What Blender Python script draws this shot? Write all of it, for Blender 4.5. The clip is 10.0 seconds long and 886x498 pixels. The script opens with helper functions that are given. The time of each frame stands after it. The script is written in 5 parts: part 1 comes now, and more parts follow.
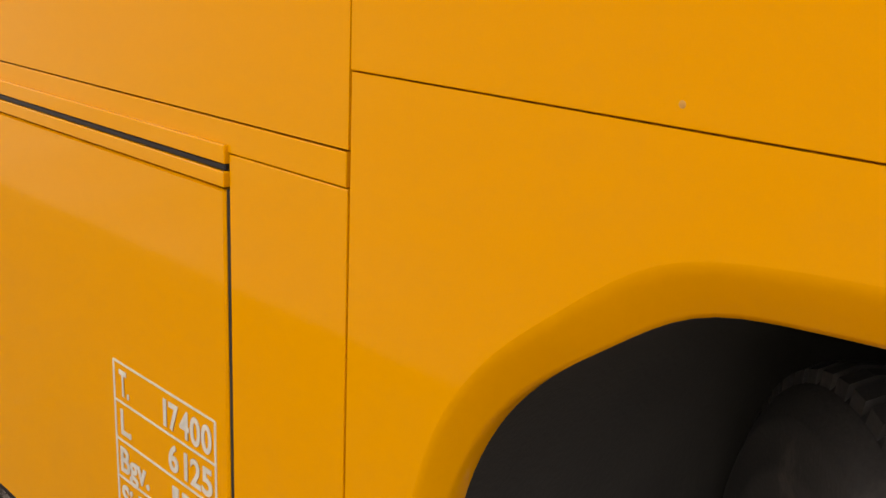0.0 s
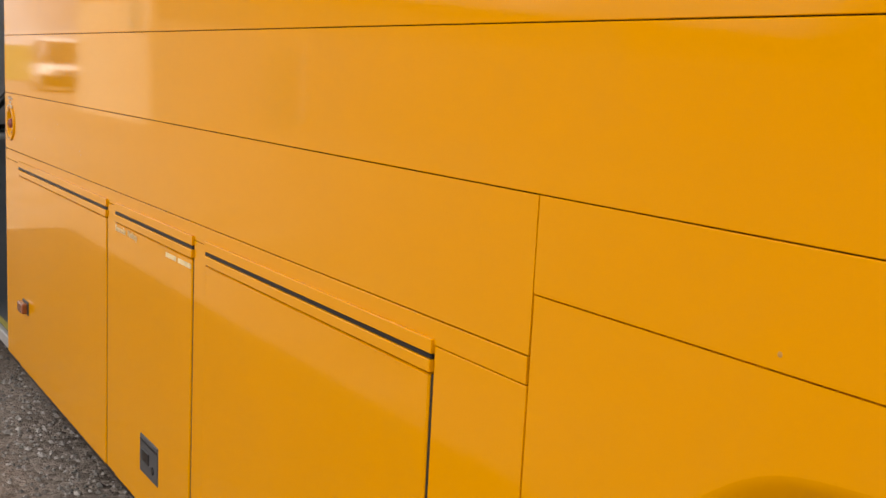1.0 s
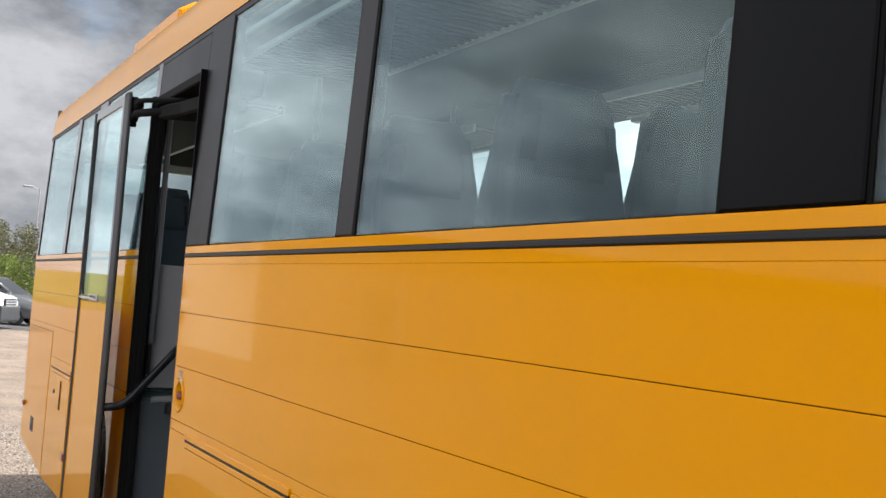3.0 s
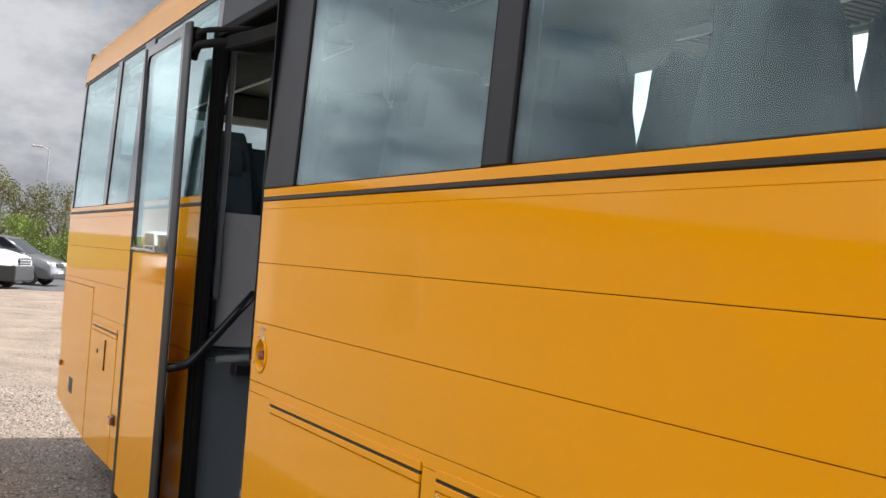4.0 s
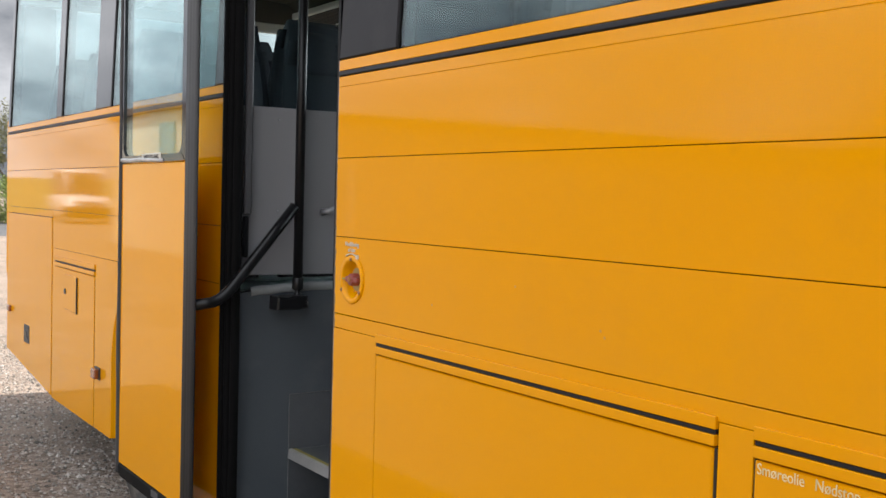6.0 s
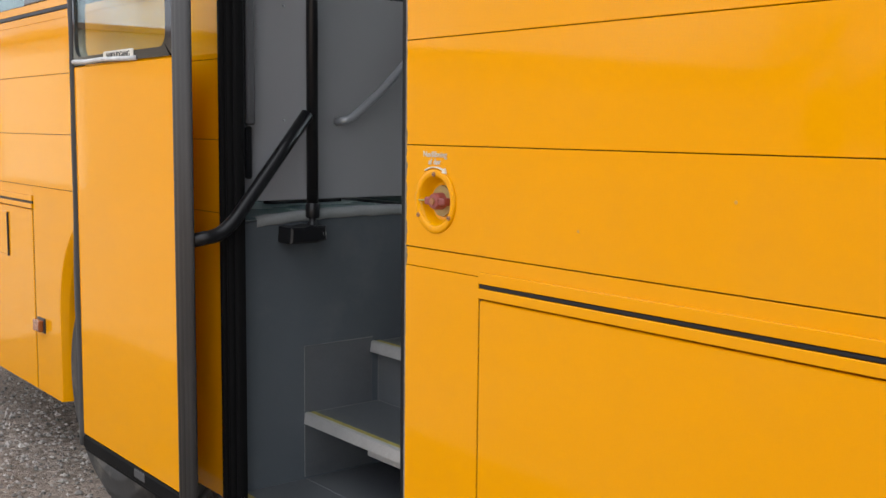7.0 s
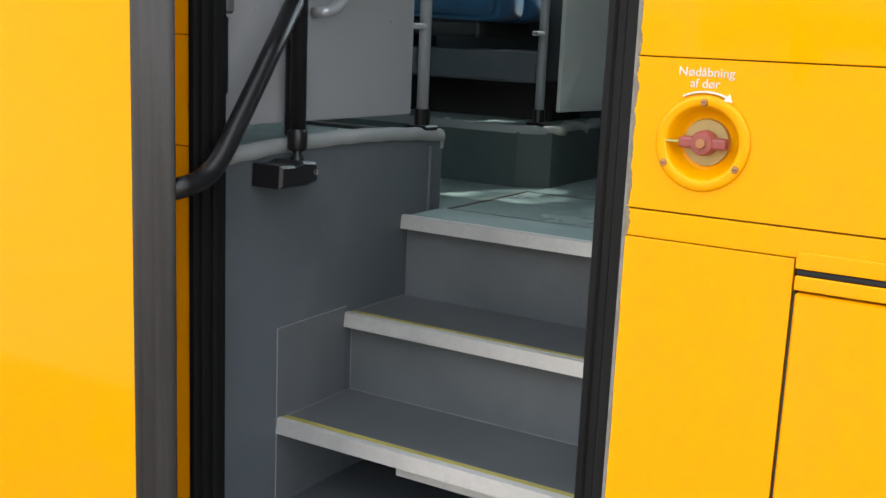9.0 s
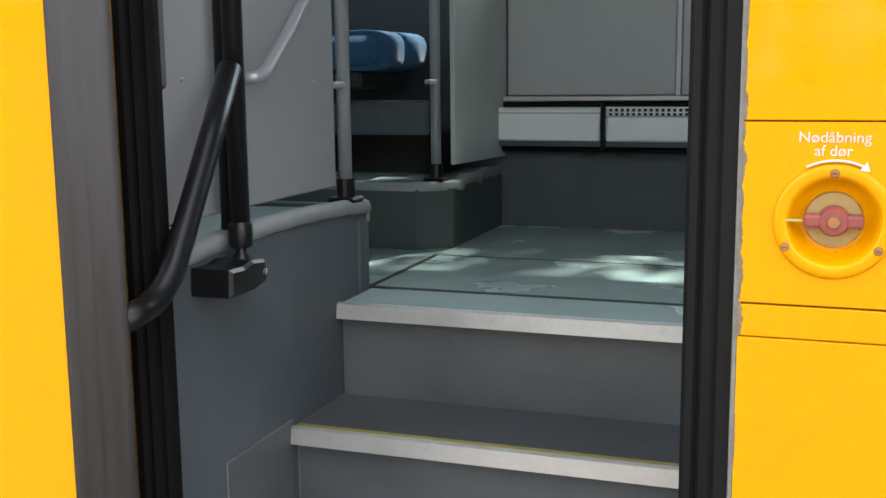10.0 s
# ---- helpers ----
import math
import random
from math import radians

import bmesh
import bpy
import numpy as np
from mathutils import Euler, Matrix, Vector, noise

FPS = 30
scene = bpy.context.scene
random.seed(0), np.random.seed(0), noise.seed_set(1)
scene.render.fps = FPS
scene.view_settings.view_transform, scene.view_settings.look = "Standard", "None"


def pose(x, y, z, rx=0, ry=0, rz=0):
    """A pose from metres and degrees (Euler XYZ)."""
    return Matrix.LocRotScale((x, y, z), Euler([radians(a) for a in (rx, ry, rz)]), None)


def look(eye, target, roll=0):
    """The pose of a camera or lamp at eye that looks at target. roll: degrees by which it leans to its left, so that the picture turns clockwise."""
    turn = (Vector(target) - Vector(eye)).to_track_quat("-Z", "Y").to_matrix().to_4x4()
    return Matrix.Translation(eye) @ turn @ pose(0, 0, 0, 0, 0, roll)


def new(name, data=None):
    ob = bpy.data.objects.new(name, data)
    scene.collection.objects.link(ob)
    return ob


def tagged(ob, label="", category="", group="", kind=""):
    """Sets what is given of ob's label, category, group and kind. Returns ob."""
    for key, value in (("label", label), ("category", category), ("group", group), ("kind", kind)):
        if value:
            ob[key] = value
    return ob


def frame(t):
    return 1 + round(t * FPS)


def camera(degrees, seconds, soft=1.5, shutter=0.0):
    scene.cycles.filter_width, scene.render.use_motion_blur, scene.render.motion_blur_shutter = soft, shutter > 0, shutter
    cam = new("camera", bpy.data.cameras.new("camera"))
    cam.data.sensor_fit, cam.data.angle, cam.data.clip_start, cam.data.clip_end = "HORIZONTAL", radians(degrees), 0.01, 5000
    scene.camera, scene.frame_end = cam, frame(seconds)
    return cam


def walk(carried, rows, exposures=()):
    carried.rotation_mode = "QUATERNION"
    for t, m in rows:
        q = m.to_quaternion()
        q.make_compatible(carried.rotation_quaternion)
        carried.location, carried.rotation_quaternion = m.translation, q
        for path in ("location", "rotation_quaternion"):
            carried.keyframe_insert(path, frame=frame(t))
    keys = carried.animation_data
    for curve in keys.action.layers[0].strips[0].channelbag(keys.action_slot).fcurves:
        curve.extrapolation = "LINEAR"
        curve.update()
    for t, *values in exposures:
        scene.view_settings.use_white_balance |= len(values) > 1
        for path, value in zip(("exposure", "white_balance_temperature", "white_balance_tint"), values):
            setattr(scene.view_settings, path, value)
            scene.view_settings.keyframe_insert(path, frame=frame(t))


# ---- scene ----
cam = camera(44.9, 10.0)
PATH = [
    (0, (4.579, -0.747, 1.428), (3.199, 0.593, 0.879), 2.4),
    (0.3, (4.658, -0.789, 1.47), (3.149, 0.427, 0.978), 2.1),
    (0.5, (4.704, -0.815, 1.488), (3.14, 0.338, 1.014), 1.9),
    (1, (4.818, -0.919, 1.582), (3.166, 0.163, 1.268), 3.0),
    (1.5, (4.909, -1.085, 1.659), (3.213, -0.035, 1.511), 4.0),
    (2, (4.960, -1.170, 1.708), (3.224, -0.178, 1.684), 3.8),
    (2.2, (4.977, -1.204, 1.727), (3.238, -0.216, 1.738), 3.9),
    (3.3, (4.579, -1.23, 1.768), (2.811, -0.305, 1.889), 4.3),
    (3.5, (4.451, -1.24, 1.741), (2.674, -0.325, 1.818), 4.6),
    (4, (4.121, -1.347, 1.692), (2.351, -0.415, 1.729), 4.2),
    (4.5, (3.912, -1.44, 1.657), (2.171, -0.456, 1.644), 3.3),
    (5, (3.592, -1.442, 1.608), (1.864, -0.435, 1.58), 2.5),
    (5.2, (3.46, -1.43, 1.605), (1.738, -0.413, 1.58), 2.1),
    (6.3, (2.632, -1.507, 1.506), (0.988, -0.375, 1.384), 1.3),
    (6.5, (2.445, -1.482, 1.479), (0.823, -0.32, 1.34), 1.0),
    (7, (1.977, -1.469, 1.467), (0.424, -0.228, 1.244), 0.6),
    (7.5, (1.613, -1.556, 1.478), (0.207, -0.157, 1.222), 0.4),
    (8, (1.246, -1.535, 1.421), (-0.106, -0.099, 1.087), 0.4),
    (8.5, (0.901, -1.543, 1.411), (-0.369, -0.054, 0.995), 1.1),
    (9, (0.606, -1.556, 1.445), (-0.404, 0.126, 1.057), 2.5),
    (9.5, (0.333, -1.466, 1.454), (-0.461, 0.336, 1.105), 1.8),
    (10, (0.093, -1.394, 1.49), (-0.565, 0.468, 1.17), -0.6),
]
EXPOSURES = [
    (0.0, 1.68, 7400, 14), (0.5, 1.73, 7600, 15), (1.0, 1.64, 7300, 13), (1.5, 1.50, 6800, 11), (3.5, 1.44, 6600, 10), (5.0, 1.57, 6600, 10),
    (6.5, 1.78, 6600, 10), (7.2, 1.97, 6550, 10), (7.5, 2.04, 6550, 10), (8.0, 2.52, 6480, 7), (8.5, 2.60, 6480, 6), (9.0, 2.56, 6480, 6), (10.0, 2.62, 6480, 6)]
walk(cam, [(t, look(eye, target, roll)) for t, eye, target, roll in PATH], EXPOSURES)
SKY_STRENGTH, SUN_STRENGTH, SKY_SIDE_GAIN = 1.0, 2.7, 2.6

# ---- world, sun ----
SUN_FROM = Vector((0.215, 0.53, 1.0)).normalized()
world = bpy.data.worlds.new("sky")
scene.world = world
world.use_nodes = True
wn, wl = world.node_tree.nodes, world.node_tree.links
wn.clear()
w_out = wn.new("ShaderNodeOutputWorld")
w_bg = wn.new("ShaderNodeBackground")
w_sky = wn.new("ShaderNodeTexSky")
w_sky.sky_type, w_sky.sun_disc = "NISHITA", False
w_sky.sun_elevation = math.asin(SUN_FROM.z)
w_sky.sun_rotation = math.atan2(SUN_FROM.x, SUN_FROM.y)
w_dim = wn.new("ShaderNodeMix")
w_dim.data_type, w_dim.blend_type = "RGBA", "MULTIPLY"
w_dim.inputs[0].default_value = 1.0
w_dim.inputs[7].default_value = (0.062, 0.062, 0.062, 1)
w_co = wn.new("ShaderNodeTexCoord")
w_map = wn.new("ShaderNodeMapping")
w_map.inputs["Scale"].default_value = (1.0, 1.0, 2.2)
w_n1 = wn.new("ShaderNodeTexNoise")
w_n1.inputs["Scale"].default_value, w_n1.inputs["Detail"].default_value = 3.2, 9
w_n1.inputs["Roughness"].default_value = 0.56
w_n1.inputs["Distortion"].default_value = 0.25
w_cover = wn.new("ShaderNodeValToRGB")
w_cover.color_ramp.elements[0].position, w_cover.color_ramp.elements[1].position = 0.24, 0.38
w_n2 = wn.new("ShaderNodeTexNoise")
w_n2.inputs["Scale"].default_value, w_n2.inputs["Detail"].default_value = 2.9, 8
w_n2.inputs["Roughness"].default_value = 0.6
w_cloud = wn.new("ShaderNodeValToRGB")
w_cloud.color_ramp.elements[0].position, w_cloud.color_ramp.elements[1].position = 0.40, 0.60
w_cloud.color_ramp.elements[0].color = (0.130, 0.143, 0.166, 1)
w_cloud.color_ramp.elements[1].color = (0.43, 0.443, 0.472, 1)
w_mix = wn.new("ShaderNodeMix")
w_mix.data_type = "RGBA"
wl.new(w_co.outputs["Generated"], w_map.inputs["Vector"])
wl.new(w_map.outputs[0], w_n1.inputs["Vector"])
wl.new(w_map.outputs[0], w_n2.inputs["Vector"])
wl.new(w_n1.outputs["Fac"], w_cover.inputs["Fac"])
wl.new(w_n2.outputs["Fac"], w_cloud.inputs["Fac"])
wl.new(w_sky.outputs[0], w_dim.inputs[6])
wl.new(w_cover.outputs[0], w_mix.inputs[0])
wl.new(w_dim.outputs[2], w_mix.inputs[6])
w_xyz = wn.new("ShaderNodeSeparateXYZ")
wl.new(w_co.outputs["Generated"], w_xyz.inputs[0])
# gain by direction put into the sky, to light the near side
w_side_gain = wn.new("ShaderNodeMapRange")
w_side_gain.inputs["From Min"].default_value, w_side_gain.inputs["From Max"].default_value = 0.0, -0.62
w_side_gain.inputs["To Min"].default_value, w_side_gain.inputs["To Max"].default_value = 0.56, SKY_SIDE_GAIN
wl.new(w_xyz.outputs["Y"], w_side_gain.inputs["Value"])
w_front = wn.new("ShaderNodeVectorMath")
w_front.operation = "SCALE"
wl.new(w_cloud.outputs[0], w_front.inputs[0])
# gain added on the sun's side, to brighten the cabin through the far windows
w_sun_gain = wn.new("ShaderNodeMapRange")
w_sun_gain.inputs["From Min"].default_value, w_sun_gain.inputs["From Max"].default_value = 0.38, 0.9
w_sun_gain.inputs["To Min"].default_value, w_sun_gain.inputs["To Max"].default_value = 0.0, 4.2
wl.new(w_xyz.outputs["Y"], w_sun_gain.inputs["Value"])
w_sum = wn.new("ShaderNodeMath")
wl.new(w_side_gain.outputs[0], w_sum.inputs[0])
wl.new(w_sun_gain.outputs[0], w_sum.inputs[1])
# gain cut straight across, added to darken the right end of the side
w_across_cut = wn.new("ShaderNodeMapRange")
w_across_cut.inputs["From Min"].default_value, w_across_cut.inputs["From Max"].default_value = -0.45, -0.95
w_across_cut.inputs["To Min"].default_value, w_across_cut.inputs["To Max"].default_value = 1.0, 0.55
wl.new(w_xyz.outputs["Y"], w_across_cut.inputs["Value"])
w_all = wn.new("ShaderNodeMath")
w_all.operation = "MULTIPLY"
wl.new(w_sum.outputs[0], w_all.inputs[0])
wl.new(w_across_cut.outputs[0], w_all.inputs[1])
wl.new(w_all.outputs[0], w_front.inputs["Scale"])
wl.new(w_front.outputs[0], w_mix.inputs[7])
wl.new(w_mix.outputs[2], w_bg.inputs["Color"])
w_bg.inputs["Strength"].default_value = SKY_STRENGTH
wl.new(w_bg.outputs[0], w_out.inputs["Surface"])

sun = new("sun", bpy.data.lights.new("sun", "SUN"))
sun.data.energy, sun.data.angle, sun.data.color = SUN_STRENGTH, radians(0.9), (1.0, 0.955, 0.89)
sun.matrix_world = look((0, 0, 30), Vector((0, 0, 30)) - SUN_FROM)


# ---- materials ----
def material(name, color, rough=0.5, metal=0.0, coat=0.0, spec=0.5, vary=0.06, scale=3.0, grain=0.0, grain_scale=120.0,
             wave=0.0, wave_scale=2.0, dirt=0.0, dirt_color=(0.09, 0.08, 0.065), dirt_scale=1.6, rough_vary=0.08, sheen=0.0, aniso=(1, 1, 1)):
    """A surface with two scales of colour change, grain and long waves in its relief, and dirt."""
    m = bpy.data.materials.new(name)
    m.use_nodes = True
    n, l = m.node_tree.nodes, m.node_tree.links
    b = n["Principled BSDF"]
    co = n.new("ShaderNodeTexCoord")
    mp = n.new("ShaderNodeMapping")
    mp.inputs["Scale"].default_value = aniso
    l.new(co.outputs["Object"], mp.inputs["Vector"])
    big = n.new("ShaderNodeTexNoise")
    big.inputs["Scale"].default_value, big.inputs["Detail"].default_value = scale, 6
    l.new(mp.outputs[0], big.inputs["Vector"])
    fine = n.new("ShaderNodeTexNoise")
    fine.inputs["Scale"].default_value, fine.inputs["Detail"].default_value = grain_scale, 3
    l.new(mp.outputs[0], fine.inputs["Vector"])
    both = n.new("ShaderNodeMath")
    both.operation = "MULTIPLY_ADD"
    l.new(fine.outputs["Fac"], both.inputs[0])
    both.inputs[1].default_value = 0.35
    l.new(big.outputs["Fac"], both.inputs[2])
    ramp = n.new("ShaderNodeMapRange")
    ramp.inputs["From Min"].default_value, ramp.inputs["From Max"].default_value = 0.4, 0.95
    ramp.inputs["To Min"].default_value, ramp.inputs["To Max"].default_value = 1 - vary, 1 + vary
    l.new(both.outputs[0], ramp.inputs["Value"])
    tint = n.new("ShaderNodeMix")
    tint.data_type, tint.blend_type = "RGBA", "MULTIPLY"
    tint.inputs[0].default_value = 1.0
    tint.inputs[6].default_value = (*color, 1)
    l.new(ramp.outputs[0], tint.inputs[7])
    out = tint.outputs[2]
    if dirt:
        dn = n.new("ShaderNodeTexNoise")
        dn.inputs["Scale"].default_value, dn.inputs["Detail"].default_value = dirt_scale, 10
        dn.inputs["Roughness"].default_value = 0.68
        l.new(co.outputs["Object"], dn.inputs["Vector"])
        dr = n.new("ShaderNodeMapRange")
        dr.inputs["From Min"].default_value, dr.inputs["From Max"].default_value = 0.52, 0.78
        dr.inputs["To Min"].default_value, dr.inputs["To Max"].default_value = 0.0, dirt
        l.new(dn.outputs["Fac"], dr.inputs["Value"])
        dm = n.new("ShaderNodeMix")
        dm.data_type = "RGBA"
        l.new(dr.outputs[0], dm.inputs[0])
        l.new(out, dm.inputs[6])
        dm.inputs[7].default_value = (*dirt_color, 1)
        out = dm.outputs[2]
    l.new(out, b.inputs["Base Color"])
    rr = n.new("ShaderNodeMapRange")
    rr.inputs["To Min"].default_value, rr.inputs["To Max"].default_value = max(rough - rough_vary, 0.02), min(rough + rough_vary, 1)
    l.new(big.outputs["Fac"], rr.inputs["Value"])
    l.new(rr.outputs[0], b.inputs["Roughness"])
    b.inputs["Metallic"].default_value = metal
    b.inputs["Coat Weight"].default_value = coat
    b.inputs["Coat Roughness"].default_value = 0.05
    b.inputs["Specular IOR Level"].default_value = spec
    b.inputs["Sheen Weight"].default_value = sheen
    normal = None
    if wave:
        wv = n.new("ShaderNodeTexNoise")
        wv.inputs["Scale"].default_value, wv.inputs["Detail"].default_value = wave_scale, 1
        l.new(co.outputs["Object"], wv.inputs["Vector"])
        bw = n.new("ShaderNodeBump")
        bw.inputs["Strength"].default_value, bw.inputs["Distance"].default_value = 1.0, wave
        l.new(wv.outputs["Fac"], bw.inputs["Height"])
        normal = bw.outputs[0]
    if grain:
        bg = n.new("ShaderNodeBump")
        bg.inputs["Strength"].default_value, bg.inputs["Distance"].default_value = 1.0, grain
        l.new(fine.outputs["Fac"], bg.inputs["Height"])
        if normal:
            l.new(normal, bg.inputs["Normal"])
        normal = bg.outputs[0]
    if normal:
        l.new(normal, b.inputs["Normal"])
        l.new(normal, b.inputs["Coat Normal"])
    return m


def glass_material(name, color):
    """Thin tinted glass: clear through it, with the mirror of its smooth faces laid over."""
    m = bpy.data.materials.new(name)
    m.use_nodes = True
    n, l = m.node_tree.nodes, m.node_tree.links
    n.remove(n["Principled BSDF"])
    clear = n.new("ShaderNodeBsdfTransparent")
    clear.inputs["Color"].default_value = (*color, 1)
    gloss = n.new("ShaderNodeBsdfGlossy")
    gloss.inputs["Roughness"].default_value = 0.015
    gloss.inputs["Color"].default_value = (0.83, 0.95, 0.95, 1)
    co = n.new("ShaderNodeTexCoord")
    wv = n.new("ShaderNodeTexNoise")
    wv.inputs["Scale"].default_value, wv.inputs["Detail"].default_value = 1.1, 0
    l.new(co.outputs["Object"], wv.inputs["Vector"])
    bw = n.new("ShaderNodeBump")
    bw.inputs["Strength"].default_value, bw.inputs["Distance"].default_value = 1.0, 0.0025
    l.new(wv.outputs["Fac"], bw.inputs["Height"])
    l.new(bw.outputs[0], gloss.inputs["Normal"])
    lw = n.new("ShaderNodeLayerWeight")
    lw.inputs["Blend"].default_value = 0.5
    p5 = n.new("ShaderNodeMath")
    p5.operation = "POWER"
    l.new(lw.outputs["Facing"], p5.inputs[0])
    p5.inputs[1].default_value = 4.4
    fr = n.new("ShaderNodeMapRange")
    fr.inputs["To Min"].default_value, fr.inputs["To Max"].default_value = 0.022, 1.0
    l.new(p5.outputs[0], fr.inputs["Value"])
    mx = n.new("ShaderNodeMixShader")
    l.new(fr.outputs[0], mx.inputs[0])
    l.new(clear.outputs[0], mx.inputs[1])
    l.new(gloss.outputs[0], mx.inputs[2])
    l.new(mx.outputs[0], n["Material Output"].inputs["Surface"])
    return m


YELLOW = material("yellow_bus_paint", (0.72, 0.297, 0.0003), 0.045, spec=0.15, rough_vary=0.02, vary=0.025, scale=1.3, grain=0.000006, grain_scale=420,
                  wave=0.0011, wave_scale=1.1, dirt=0.10, dirt_color=(0.42, 0.22, 0.05), dirt_scale=2.2)
ROOF_YELLOW = material("yellow_roof_paint", (0.68, 0.290, 0.002), 0.22, spec=0.22, vary=0.05, scale=2, dirt=0.2, dirt_color=(0.42, 0.24, 0.06), dirt_scale=3)
# lighter copy of the screen laminate; far window light put into its colour
FAR_PANEL = material("pale_laminate_with_window_light", (0.46, 0.49, 0.48), 0.35, vary=0.05, scale=2, grain=0.0001, grain_scale=500, dirt=0.3, dirt_color=(0.36, 0.38, 0.37), dirt_scale=3)
JAMB = material("worn_metal_edge", (0.17, 0.16, 0.15), 0.6, vary=0.3, scale=30, dirt=0.5, dirt_color=(0.06, 0.055, 0.05), dirt_scale=20)
SEAM = material("dark_joint_and_gap_shade", (0.016, 0.012, 0.009), 0.8, vary=0.2)
RUBBER = material("black_rubber", (0.003, 0.003, 0.0033), 0.72, spec=0.12, vary=0.3, scale=5, dirt=0.035, dirt_color=(0.10, 0.095, 0.09), grain=0.0002)
# lighter copy of the seal rubber, for the right seal only
RUBBER_MID = material("lighter_black_rubber", (0.007, 0.0068, 0.007), 0.6, spec=0.15, vary=0.3, scale=5, dirt=0.14, dirt_color=(0.06, 0.056, 0.052), grain=0.0002, aniso=(6, 6, 0.5))
RUBBER_GREY = material("weathered_grey_rubber", (0.032, 0.031, 0.032), 0.68, vary=0.4, scale=4, dirt=0.6, dirt_color=(0.070, 0.068, 0.068), grain=0.0002, aniso=(6, 6, 0.5))
TRIM = material("satin_charcoal_trim", (0.013, 0.012, 0.014), 0.45, spec=0.16, vary=0.08, scale=2, grain=0.00006, dirt=0.2, dirt_color=(0.10, 0.09, 0.085))
FRIT = material("black_glass_border", (0.014, 0.013, 0.015), 0.10, spec=0.5, vary=0.1, scale=3)
TRIM_BLACK = material("gloss_black_panel", (0.003, 0.003, 0.0035), 0.4, spec=0.07, vary=0.15, scale=3)
STRIPE = material("dark_grey_moulding", (0.013, 0.013, 0.016), 0.45, spec=0.22, vary=0.1, scale=4)
GLASS = glass_material("tinted_window_glass", (0.82, 0.90, 0.90))
GLASS_FAR = glass_material("far_window_glass", (0.89, 0.925, 0.92))
GLASS_CLEAR = glass_material("door_window_glass", (0.84, 0.90, 0.90))
BLACK_METAL = material("black_enamelled_steel", (0.008, 0.008, 0.009), 0.32, coat=0.05, spec=0.28, vary=0.2, grain=0.00005, dirt=0.12, dirt_color=(0.08, 0.075, 0.07))
STEEL = material("grey_painted_tube", (0.34, 0.35, 0.37), 0.32, metal=0.35, vary=0.08, scale=8)
GUIDE = material("dull_grey_rail", (0.075, 0.075, 0.08), 0.5, metal=0.2, vary=0.1, scale=8)
ALU = material("worn_aluminium", (0.52, 0.51, 0.50), 0.42, metal=0.55, vary=0.14, scale=9, grain=0.0002, dirt=0.45, dirt_color=(0.20, 0.19, 0.18), dirt_scale=9)
PANEL_GREY = material("light_grey_laminate", (0.25, 0.25, 0.262), 0.5, spec=0.2, vary=0.04, scale=2, grain=0.00015, grain_scale=500)
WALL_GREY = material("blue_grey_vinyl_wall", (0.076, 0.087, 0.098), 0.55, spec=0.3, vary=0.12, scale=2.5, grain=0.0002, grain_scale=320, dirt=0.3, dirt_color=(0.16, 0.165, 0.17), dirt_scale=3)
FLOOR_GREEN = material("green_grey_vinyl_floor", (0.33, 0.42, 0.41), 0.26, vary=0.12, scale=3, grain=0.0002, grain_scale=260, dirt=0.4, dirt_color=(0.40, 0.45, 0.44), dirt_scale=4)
# upright podium faces, in a darker green than the FLOOR_GREEN top
PODIUM = material("podium_face_dark_green", (0.060, 0.080, 0.076), 0.45, vary=0.15, scale=3, grain=0.0002, grain_scale=260, dirt=0.3, dirt_color=(0.12, 0.14, 0.135), dirt_scale=3)
TREAD = material("slate_grey_stair_vinyl", (0.082, 0.088, 0.095), 0.5, vary=0.24, scale=4, grain=0.0003, grain_scale=240, dirt=0.45, dirt_color=(0.13, 0.13, 0.13), dirt_scale=3.5)
WELD = material("grey_weld_bead", (0.17, 0.175, 0.18), 0.5, vary=0.2, scale=12)
CAP = material("pale_grey_edge_trim", (0.235, 0.245, 0.245), 0.55, spec=0.2, vary=0.12, scale=7, dirt=0.4, dirt_color=(0.2, 0.2, 0.19), dirt_scale=8)
YELLOW_TAPE = material("worn_yellow_edge_line", (0.36, 0.30, 0.07), 0.6, vary=0.25, scale=14, dirt=0.6, dirt_color=(0.17, 0.16, 0.13), dirt_scale=14)
SEAT_BLUE = material("blue_seat_cloth", (0.022, 0.085, 0.18), 0.9, vary=0.3, scale=6, grain=0.0003, grain_scale=140, sheen=0.1)
SEAT_BACK = material("dark_teal_seat_cloth", (0.012, 0.022, 0.029), 0.85, vary=0.15, scale=5)
RACK = material("dark_ribbed_rack", (0.035, 0.037, 0.036), 0.5, vary=0.1)
PANEL_DARK = material("slate_laminate_panel", (0.40, 0.405, 0.41), 0.42, vary=0.05, scale=2, grain=0.0001, grain_scale=500)
DARK_VOID = material("dark_underbody_and_shade", (0.014, 0.013, 0.012), 0.85, vary=0.3, scale=6, dirt=0.4, dirt_color=(0.05, 0.045, 0.04), grain=0.001)
LINER = material("grey_brown_wheel_liner", (0.024, 0.022, 0.019), 0.8, vary=0.3, scale=5, dirt=0.6, dirt_color=(0.06, 0.052, 0.043), grain=0.001)
TYRE = material("dusty_tyre_rubber", (0.034, 0.031, 0.029), 0.8, vary=0.35, scale=6, dirt=0.7, dirt_color=(0.105, 0.09, 0.073), dirt_scale=5, grain=0.0009)
SIDEWALL = material("scuffed_tyre_sidewall", (0.032, 0.029, 0.027), 0.75, vary=0.35, scale=7, dirt=0.95, dirt_color=(0.17, 0.15, 0.125), dirt_scale=3, grain=0.0008)
